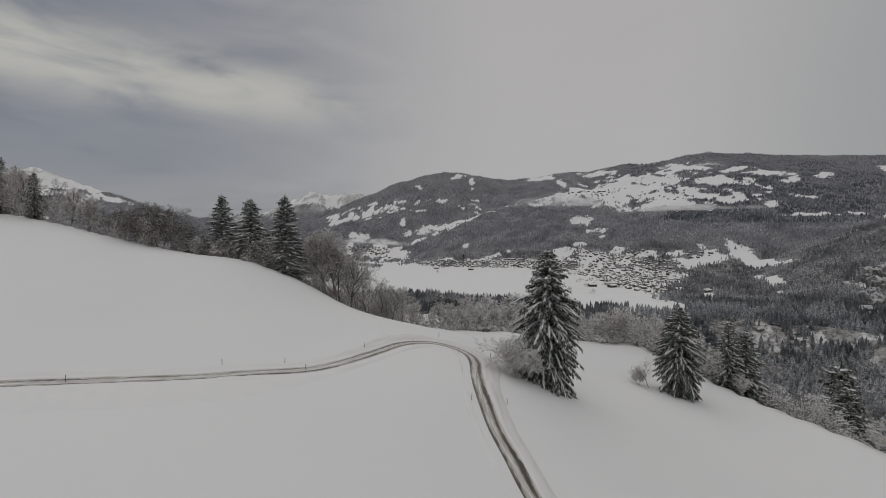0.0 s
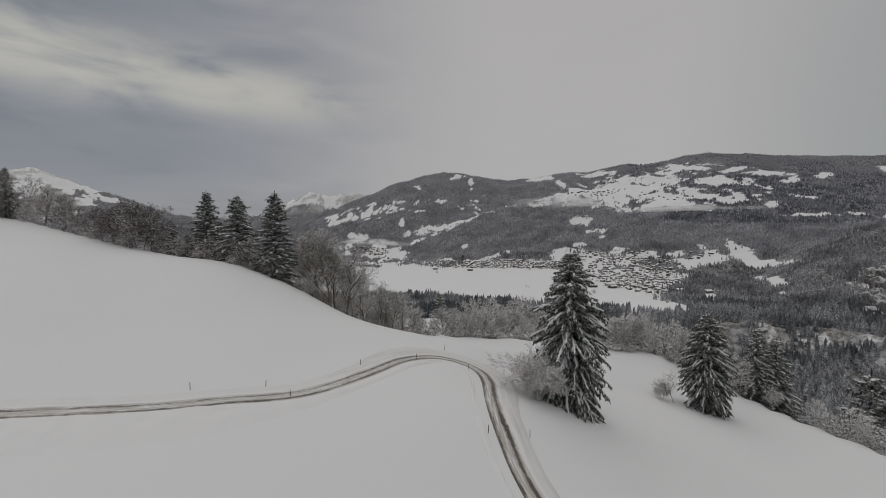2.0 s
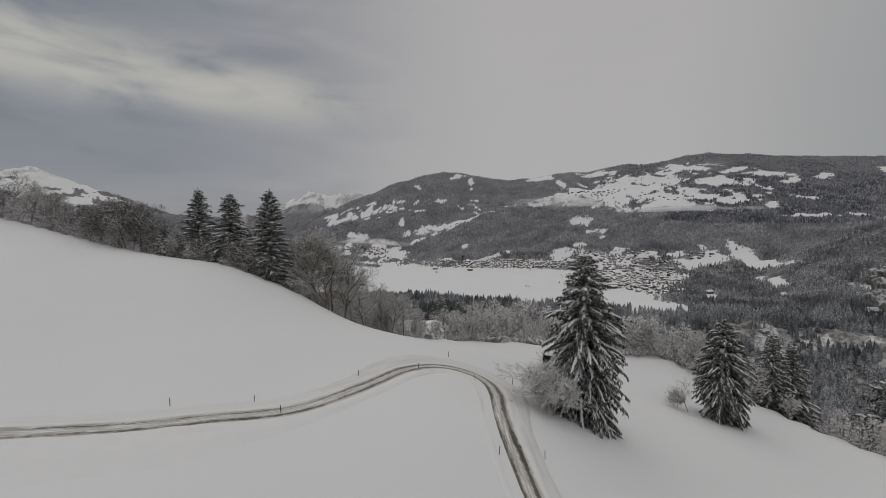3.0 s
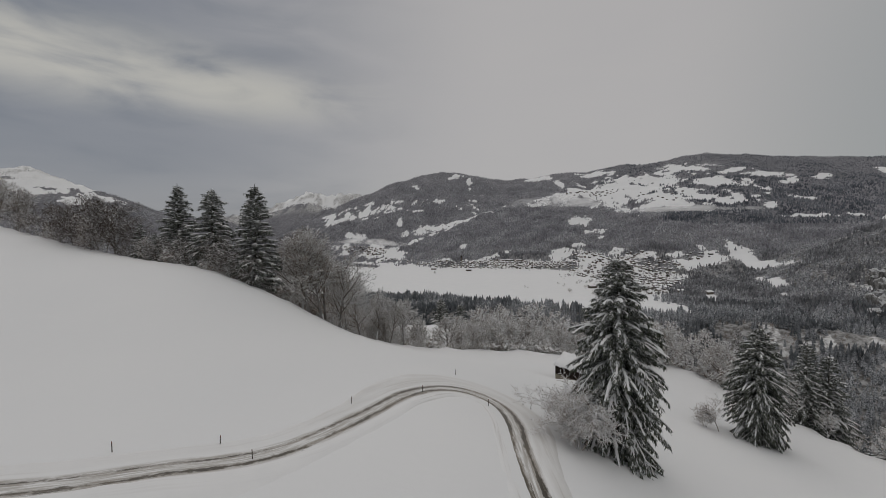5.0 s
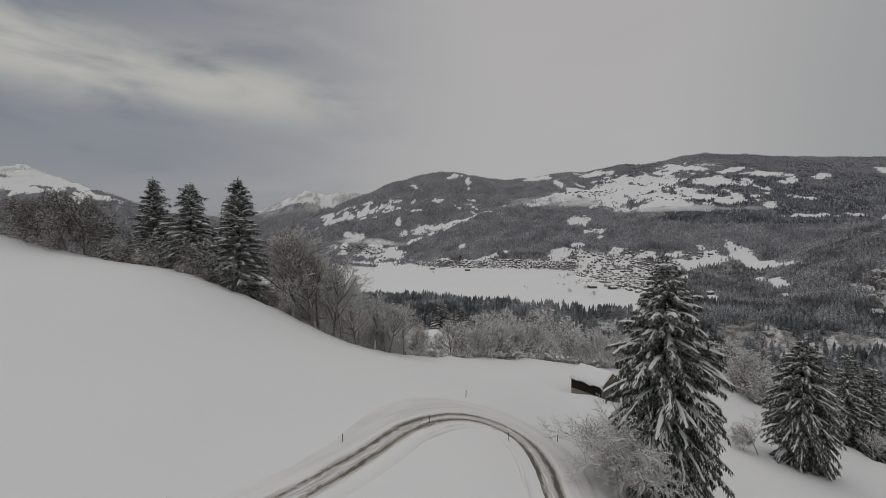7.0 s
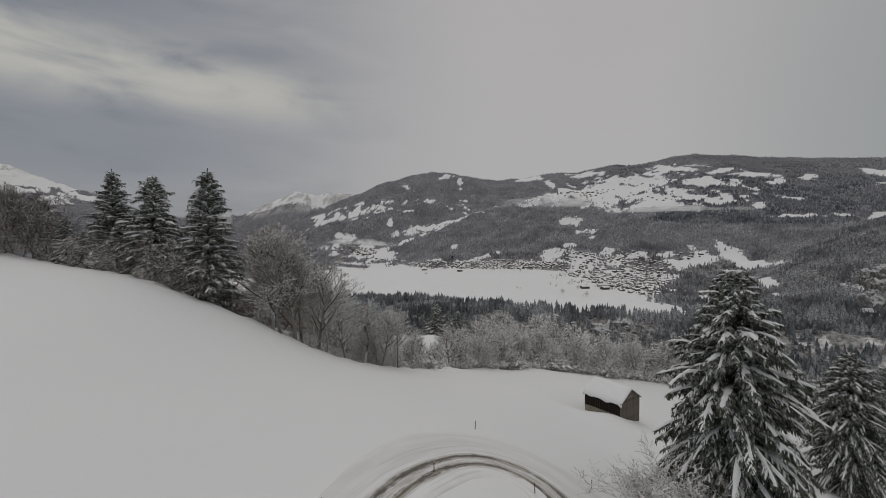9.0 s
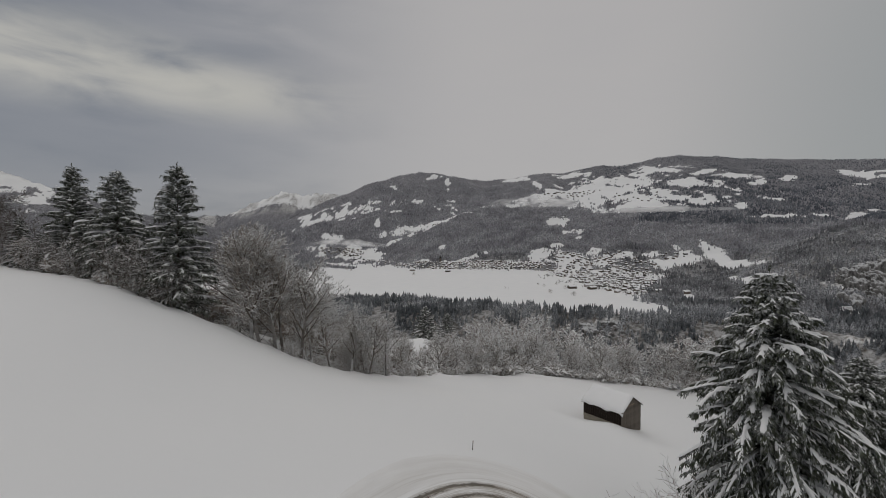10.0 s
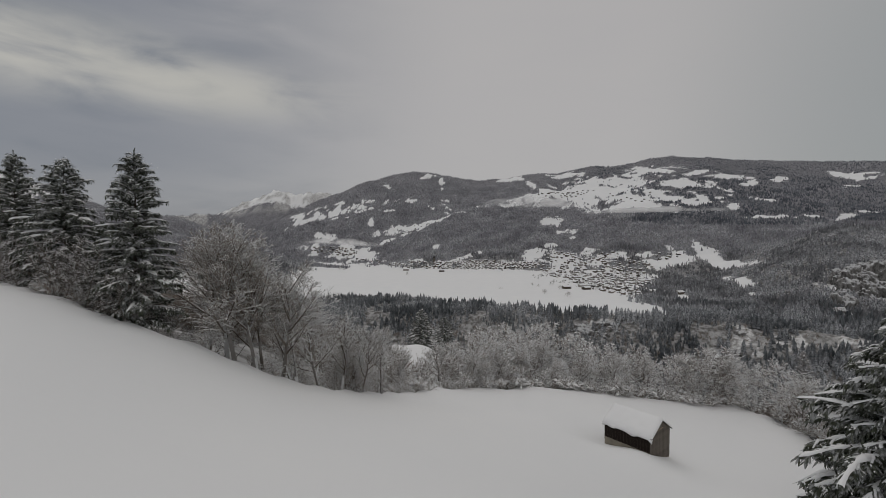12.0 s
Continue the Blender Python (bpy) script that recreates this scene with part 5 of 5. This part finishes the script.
def house_meshes(l, w, h, pitch):
    bm = bmesh.new()
    top = h + pitch * w / 2
    pts = [(-w / 2, -2.5), (w / 2, -2.5), (w / 2, h), (0, top), (-w / 2, h)]
    v = [[bm.verts.new((x, y, z)) for y, z in pts] for x in (-l / 2, l / 2)]
    bm.faces.new(v[0]), bm.faces.new(v[1][::-1])
    for i in range(5):
        bm.faces.new((v[0][i], v[1][i], v[1][(i + 1) % 5], v[0][(i + 1) % 5]))
    wall = bm_mesh("wall", bm, WALL_PAINT)
    bm = bmesh.new()
    o, t = 0.9, 0.75
    a = [(-w / 2 - o, h - pitch * o), (0, top), (w / 2 + o, h - pitch * o), (w / 2 + o, h - pitch * o + t), (0, top + t), (-w / 2 - o, h - pitch * o + t)]
    v = [[bm.verts.new((x, y, z)) for y, z in a] for x in (-l / 2 - o, l / 2 + o)]
    bm.faces.new(v[0]), bm.faces.new(v[1][::-1])
    for i in range(6):
        bm.faces.new((v[0][i], v[1][i], v[1][(i + 1) % 6], v[0][(i + 1) % 6]))
    return wall, bm_mesh("roof", bm, SNOW)


HOUSES = [house_meshes(12, 10, 4.6, 0.45), house_meshes(10, 9, 5.4, 0.5), house_meshes(18, 11, 5.0, 0.4), house_meshes(8, 7, 3.2, 0.5)]


def house(kind, x, y, turn, size=1.0, label="snow-roofed house in the valley village", name="house"):
    h = new(name)
    part("wall", HOUSES[kind][0], h)
    part("roof", HOUSES[kind][1], h, "snow-covered roof")
    h.matrix_basis = stand(x, y, turn, size)
    return tagged(h, label, "house", "village houses")


rng = np.random.default_rng(8)
spots = []


far_walls, far_roofs = Soup(), Soup()


def far_house(kind, x, y, turn, size):
    """Adds a house to the joined far part of the village."""
    m = stand(x, y, turn, size)
    for me, soup in zip(HOUSES[kind], (far_walls, far_roofs)):
        me.calc_loop_triangles()
        soup.add([[m @ v.co for v in me.vertices]], [tuple(t.vertices) for t in me.loop_triangles])


def settle(cx, cy, ax, ay, bx, by, count, label="", apart=13.5):
    """Scatters houses over an oval with the given half axes, none on top of another."""
    tries = 0
    while count and tries < 5000:
        tries += 1
        a, k = rng.uniform(0, 6.283), math.sqrt(rng.uniform(0, 1))
        u, v = k * math.cos(a), k * math.sin(a)
        x, y = cx + u * ax + v * bx, cy + u * ay + v * by
        if all((x - p) ** 2 + (y - q) ** 2 > apart ** 2 for p, q in spots):
            spots.append((x, y))
            spec = (int(rng.choice([0, 0, 1, 1, 2, 3, 3])), x, y, rng.choice([20, 110]) + rng.normal(0, 22), rng.uniform(0.75, 1.15))
            house(*spec, label) if label else far_house(*spec)
            count -= 1


settle(71, 2173, 190, -109, -2, -50, 85)
settle(297, 2087, 177, -61, -8, -54, 100)
settle(501, 2026, 126, -27, -8, -33, 42)
settle(685, 1936, 87, -72, -73, -200, 90)
settle(777, 1700, 110, -111, -165, -330, 215, "snow-roofed house in the valley village")
settle(930, 1852, 88, -67, -22, -43, 28, "snow-roofed house on the slope above the village")
settle(1128, 1860, 55, -20, -20, -60, 9, "snow-roofed farmhouse on the terraced fields", 22)
settle(653, 1317, 60, -70, -51, -98, 20, "snow-roofed barn at the edge of the fields", 24)
settle(-477, 2707, 161, -72, 8, -47, 60)
settle(-278, 2450, 131, -109, 4, -35, 10, "", 22)
settle(1115, 3126, 225, -19, -34, -94, 34, "", 22)
settle(1409, 2785, 187, -136, -69, -134, 16, "", 30)
for x, y, k, turn in ((490, 1390, 2, 10), (545, 1365, 2, 25), (560, 1430, 2, 5), (-30, 2110, 2, 5), (135, 2030, 2, -5), (705, 1270, 2, 20), (735, 1255, 2, 15), (770, 1240, 2, 25)):
    house(k, x, y, turn, 1.4, "long snow-roofed farm building in the valley", "farm_building")
village = tagged(new("far_houses", far_walls.mesh("far_houses", FAR_PAINT)), "many small snow-roofed houses along the foot of the mountain", "houses", kind="stuff")
part("roofs", far_roofs.mesh("roofs", SNOW), village, "snow-covered roofs")["kind"] = "stuff"
church = new("church")
part("wall", HOUSES[1][0], church)
part("roof", HOUSES[1][1], church, "snow-covered roof")
bm = bmesh.new()
box(bm, -9, -4.5, -2.2, 2.2, -2, 20)
part("tower", bm_mesh("tower", bm, WALL_PAINT), church, "pale square bell tower")
bm = bmesh.new()
bmesh.ops.create_cone(bm, cap_ends=True, segments=4, radius1=3.4, radius2=0.05, depth=12, matrix=pose(-6.75, 0, 26, 0, 0, 45))
part("spire", bm_mesh("spire", bm, DARK_WOOD), church, "dark pointed spire")
church.matrix_basis = stand(115, 2190, 30, 1.2)
tagged(church, "small church with a pointed spire in the village", "church")

# ---------------------------------------------------------------- far woods
rng = np.random.default_rng(17)


def scatter(count, r0, r1, a0, a1):
    r = r0 * (r1 / r0) ** rng.uniform(0, 1, count)
    a = np.radians(rng.uniform(a0, a1, count))
    return r * np.sin(a), r * np.cos(a)


def ring_cone(sides, z0, z1, rad):
    a = np.arange(sides) * 6.2832 / sides
    v = np.concatenate([np.stack([np.cos(a) * rad, np.sin(a) * rad, np.full(sides, z0)], -1), [[0, 0, z1]]])
    f = [(j, (j + 1) % sides, sides) for j in range(sides)]
    return v, np.array(f)


def stacked_cones(layers):
    v, f, n = [], [], 0
    for sides, z0, z1, rad in layers:
        a, b = ring_cone(sides, z0, z1, rad)
        v.append(a), f.append(b + n)
        n += len(a)
    return np.concatenate(v), np.concatenate(f)


def wood_of(shape, x, y, height, wide, material, label, jitter=0.0):
    """Many alike trees in one mesh."""
    v, f = shape
    n = len(x)
    z = land(x, y)
    turn = rng.uniform(0, 6.283, n)
    c, s = np.cos(turn)[:, None], np.sin(turn)[:, None]
    k = (height * wide)[:, None]
    px = v[None, :, 0] * k * (1 + jitter * rng.normal(0, 1, (n, len(v))))
    py = v[None, :, 1] * k * (1 + jitter * rng.normal(0, 1, (n, len(v))))
    pz = v[None, :, 2] * height[:, None] * (1 + 0.25 * jitter * rng.normal(0, 1, (n, len(v))))
    soup = Soup()
    soup.add(np.stack([x[:, None] + px * c - py * s, y[:, None] + px * s + py * c, z[:, None] + pz - 0.4], -1), f)
    return tagged(new("woodland", soup.mesh("woodland", material)), label, "woodland", kind="stuff")


def keep(x, y, p):
    k = rng.uniform(0, 1, len(x)) < p
    return x[k], y[k]


# mountain woods: single spruces near by, slender points far up
x, y = scatter(46000, 1130, 2300, -50, 52)
x, y = keep(x, y, woods(x, y) ** 1.5)
tall = rng.uniform(8, 19, len(x)) * (1 + 0.3 * patchy(x, y, 60, 52))
wood_of(stacked_cones([(5, 0.0, 0.62, 0.24), (4, 0.36, 1.0, 0.17)]), x, y, tall, rng.uniform(0.8, 1.4, len(x)), HAZY_SPRUCE, "distant snow-dusted spruce woods on the lower slopes, paled for haze", 0.14)
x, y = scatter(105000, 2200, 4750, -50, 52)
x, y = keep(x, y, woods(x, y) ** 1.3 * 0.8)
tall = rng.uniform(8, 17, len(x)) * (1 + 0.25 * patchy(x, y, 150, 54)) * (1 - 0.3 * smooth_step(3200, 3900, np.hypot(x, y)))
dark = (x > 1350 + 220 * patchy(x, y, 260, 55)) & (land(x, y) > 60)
for pick, matter, label in ((dark, DARK_WOODS, "dark spruce woods below the eastern ridge"), (~dark, HAZY_FROSTED_WOOD, "far frosted spruce woods on the mountain slopes, paled for haze")):
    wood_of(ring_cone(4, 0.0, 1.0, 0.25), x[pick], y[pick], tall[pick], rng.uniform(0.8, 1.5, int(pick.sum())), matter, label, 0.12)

# spruces along the rim of the gorge and on its far wall
x, y = scatter(26000, 600, 1260, -30, 54)
side = np.degrees(np.arctan2(x, y))
rim = np.hypot(x, y) > 930
steep = smooth_step(13, 22, side)
x, y = keep(x, y, np.where(rim, 0.85 * smooth_step(-0.6, -0.1, patchy(x, y, 40, 53)), (0.10 + 0.62 * steep) * (0.25 + 0.75 * smooth_step(660, 820, np.hypot(x, y)))) * woods(x, y) * (1 - 0.97 * scree(x, y)))
layers = [(5, 0.02, 0.54, 0.19), (5, 0.26, 0.82, 0.17), (5, 0.54, 1.0, 0.13)]
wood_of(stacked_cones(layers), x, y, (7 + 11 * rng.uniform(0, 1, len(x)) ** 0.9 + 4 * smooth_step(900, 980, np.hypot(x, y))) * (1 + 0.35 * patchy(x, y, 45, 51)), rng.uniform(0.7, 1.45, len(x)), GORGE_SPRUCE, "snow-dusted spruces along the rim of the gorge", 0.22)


def twig_shape(count, seed):
    """A bare tree as a spray of slender twigs."""
    g = np.random.default_rng(seed)
    v, f = [], []
    for i in range(count):
        a, up = g.uniform(0, 6.283), g.uniform(0.15, 0.95)
        b = np.array([0, 0, g.uniform(0.08, 0.5)]) + g.normal(0, 0.03, 3)
        d = np.array([math.cos(a) * (1 - up * 0.6), math.sin(a) * (1 - up * 0.6), 0.25 + up])
        d *= g.uniform(0.28, 0.52) / np.linalg.norm(d)
        s = np.array([-math.sin(a), math.cos(a), 0]) * g.uniform(0.008, 0.02)
        n = len(v)
        v += [b + s, b - s, b + d, b + d * 0.4 + np.array([0, 0, 0.03])]
        f += [(n, n + 1, n + 2), (n, n + 3, n + 2)]
    n = len(v)
    v += [np.array(q) for q in ((0.02, 0, 0), (-0.01, 0.017, 0), (-0.01, -0.017, 0), (0, 0, 0.7))]
    f += [(n, n + 1, n + 3), (n + 1, n + 2, n + 3), (n + 2, n, n + 3)]
    return np.array(v), np.array(f)


# bare woods down the gorge
x, y = scatter(6200, 165, 780, -32, 56)
s = y - brink(x)
glade = smooth_step(0.05, 0.3, shoulder(x, y)) + smooth_step(60, 40, np.hypot(x - 150, (y - 330) * 0.5))
x, y = keep(x, y, smooth_step(16, 30, s) * (1 - np.minimum(1, glade)) * 0.75)
half = len(x) // 2
for i, q in enumerate((slice(0, half), slice(half, len(x)))):
    n = len(x[q])
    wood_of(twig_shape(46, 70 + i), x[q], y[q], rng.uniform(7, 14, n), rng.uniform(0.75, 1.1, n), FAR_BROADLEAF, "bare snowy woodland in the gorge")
x, y = scatter(5200, 520, 1000, -30, 46)
x, y = keep(x, y, 0.7 * smooth_step(-0.5, 0.2, patchy(x, y, 70, 58, 3)))
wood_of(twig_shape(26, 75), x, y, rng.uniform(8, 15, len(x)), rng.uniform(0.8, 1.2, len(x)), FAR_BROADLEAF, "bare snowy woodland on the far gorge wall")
# trees between the houses
x, y = scatter(13000, 1150, 2600, -2, 31)
x, y = keep(x, y, 0.75 * open_field(x, y, VILLAGE_GROUND, 0.5, 0.5) * smooth_step(-0.25, 0.2, patchy(x, y, 80, 57, 3)))
wood_of(twig_shape(16, 78), x, y, rng.uniform(7, 13, len(x)), rng.uniform(1.1, 1.7, len(x)), GARDEN_TREE, "bare garden trees between the village houses")


# lone trees and little groups in the valley fields
for x, y, size in ((-19, 1884, 1.5), (273, 1387, 0.8), (279, 1373, 0.7), (382, 1272, 1.3), (389, 1279, 1.1), (407, 1489, 0.9), (413, 1438, 1.0), (470, 1484, 1.1), (461, 1374, 1.2), (427, 1208, 1.4), (434, 1215, 1.2), (-326, 2139, 1.2), (-359, 2191, 1.6), (-350, 2180, 1.3)):
    bare_tree(thicket[int(rng.integers(3))], stand(x, y, rng.uniform(0, 360), size, 0.0, 1.3), "bare tree standing alone in the valley fields", "field_tree", "tree", "trees in the valley fields")
for x, y in ((-62, 2814), (-20, 2828), (22, 2856), (60, 2862), (103, 2864), (176, 2957), (-137, 2726), (230, 2950)):
    house(3, x, y, rng.uniform(0, 180), 0.95, "dark hay hut on the snowy spur", "hay_hut")

# ---------------------------------------------------------------- crags of the gorge


def crag(x, y, size, tall, turn, seed):
    """A broken rock face, half sunk in the slope."""
    bm = bmesh.new()
    bmesh.ops.create_icosphere(bm, subdivisions=5 if size > 30 else 4, radius=1.0)
    for v in bm.verts:
        p = v.co.copy()
        q = Vector((p.x * 1.8, p.y * 1.8, p.z * 0.8)) + Vector((seed, seed * 2.3, 0))
        k = 1 + 0.55 * noise.noise(q) + 0.28 * noise.noise(q * 2.7) + 0.16 * noise.noise(q * 5.3) + (0.10 * noise.noise(q * 11) + 0.06 * noise.noise(q * 23) if size > 30 else 0.0)
        v.co = Vector((p.x * k, p.y * k * 0.7, p.z * k))
    me = bm_mesh("crag", bm, CRAG, smooth=True)
    rock = tagged(new("crag", me), "brown broken rock face with snow on its ledges", "rock face", "crags of the gorge")
    rock.matrix_basis = Matrix.Translation((x, y, ground_z(x, y) - 0.25 * tall)) @ pose(0, 0, 0, 0, 0, turn) @ Matrix.Diagonal((size, size, tall, 1))


for i, (x, y, size, tall, turn) in enumerate(((335, 868, 22, 15, -20), (378, 866, 18, 14, -25), (358, 846, 13, 9, -30), (585, 782, 9, 6, -35), (552, 742, 8, 5, -40), (1105, 1015, 46, 44, -45), (1010, 975, 38, 40, -50), (945, 912, 34, 34, -45), (885, 872, 28, 26, -45), (1015, 915, 34, 34, -40), (835, 838, 22, 18, -40))):
    crag(x, y, size, tall, turn, i * 3.7)


# ---------------------------------------------------------------- low mist
MIST = bpy.data.materials.new("thin_mist")
MIST.use_nodes = True
mn, ml = MIST.node_tree.nodes, MIST.node_tree.links
mn.clear()
lit = mn.new("ShaderNodeBsdfDiffuse")
lit.inputs[0].default_value = rgb(0.9, 0.9, 0.9)
glow_through = mn.new("ShaderNodeBsdfTranslucent")
glow_through.inputs[0].default_value = rgb(0.9, 0.9, 0.9)
veil = mn.new("ShaderNodeMixShader")
ml.new(lit.outputs[0], veil.inputs[1]), ml.new(glow_through.outputs[0], veil.inputs[2])
clear_air = mn.new("ShaderNodeBsdfTransparent")
blend = mn.new("ShaderNodeMixShader")
where = mn.new("ShaderNodeNewGeometry").outputs["Position"]
puff = mn.new("ShaderNodeTexNoise")
puff.inputs["Scale"].default_value, puff.inputs["Detail"].default_value = 0.0085, 5.0
ml.new(where, puff.inputs["Vector"])
body = mn.new("ShaderNodeMapRange")
body.interpolation_type = "SMOOTHSTEP"
body.inputs["From Min"].default_value, body.inputs["From Max"].default_value, body.inputs["To Max"].default_value = 0.30, 0.62, 1.0
ml.new(puff.outputs["Fac"], body.inputs["Value"])
thin = mn.new("ShaderNodeAttribute")
thin.attribute_name = "thin"
prod = mn.new("ShaderNodeMath")
prod.operation = "MULTIPLY"
ml.new(body.outputs[0], prod.inputs[0]), ml.new(thin.outputs["Fac"], prod.inputs[1])
ml.new(prod.outputs[0], blend.inputs[0]), ml.new(clear_air.outputs[0], blend.inputs[1]), ml.new(veil.outputs[0], blend.inputs[2])
ml.new(blend.outputs[0], mn.new("ShaderNodeOutputMaterial").inputs[0])


def mist(a, b, wide, tall, label):
    """A long low bank of mist from a to b, three nested humps thick."""
    a, b = Vector(a), Vector(b)
    d = b - a
    side = Vector((-d.y, d.x, 0)).normalized()
    verts, tris, thin_v, n = [], [], [], 0
    nu, nv = 40, 14
    for shell in (1.0, 0.78, 0.55):
        for i in range(nu + 1):
            u = i / nu * 2 - 1
            env = max(0.0, 1 - u * u) ** 0.5
            for j in range(nv + 1):
                w = math.pi * j / nv
                k = shell * (0.75 + 0.35 * noise.noise((u * 4 + shell, w * 0.8, wide * 0.01)))
                p = a + d * (0.5 + 0.5 * u * (0.8 + 0.2 * shell)) + side * (math.cos(w) * wide * env * k) + Vector((0, 0, math.sin(w) * tall * env * k))
                verts.append(p)
                thin_v.append((math.sin(2 * w) ** 2 if math.cos(w) < 0 else 0.0) * (1 - u * u) * (0.85 + 0.3 * (1 - shell)))
        for i in range(nu):
            for j in range(nv):
                q = n + i * (nv + 1) + j
                tris += [(q, q + nv + 1, q + nv + 2), (q, q + nv + 2, q + 1)]
        n = len(verts)
    me = mesh_tris("mist_bank", [tuple(v) for v in verts], tris, MIST, True)
    me.attributes.new("thin", "FLOAT", "POINT").data.foreach_set("value", np.array(thin_v, np.float32))
    ob = tagged(new("mist_bank", me), label, "mist", "mist banks in the valley", "stuff")
    ob.visible_shadow = False
    return ob


mist((380, 2780, 175), (1010, 2560, 172), 90, 90, "thin bank of mist drifting along the wooded slope")
mist((930, 2480, 128), (1640, 2060, 128), 60, 40, "long thin streak of mist across the mountainside")
mist((-660, 2700, -40), (-100, 2400, -62), 80, 46, "low mist lying up the valley")
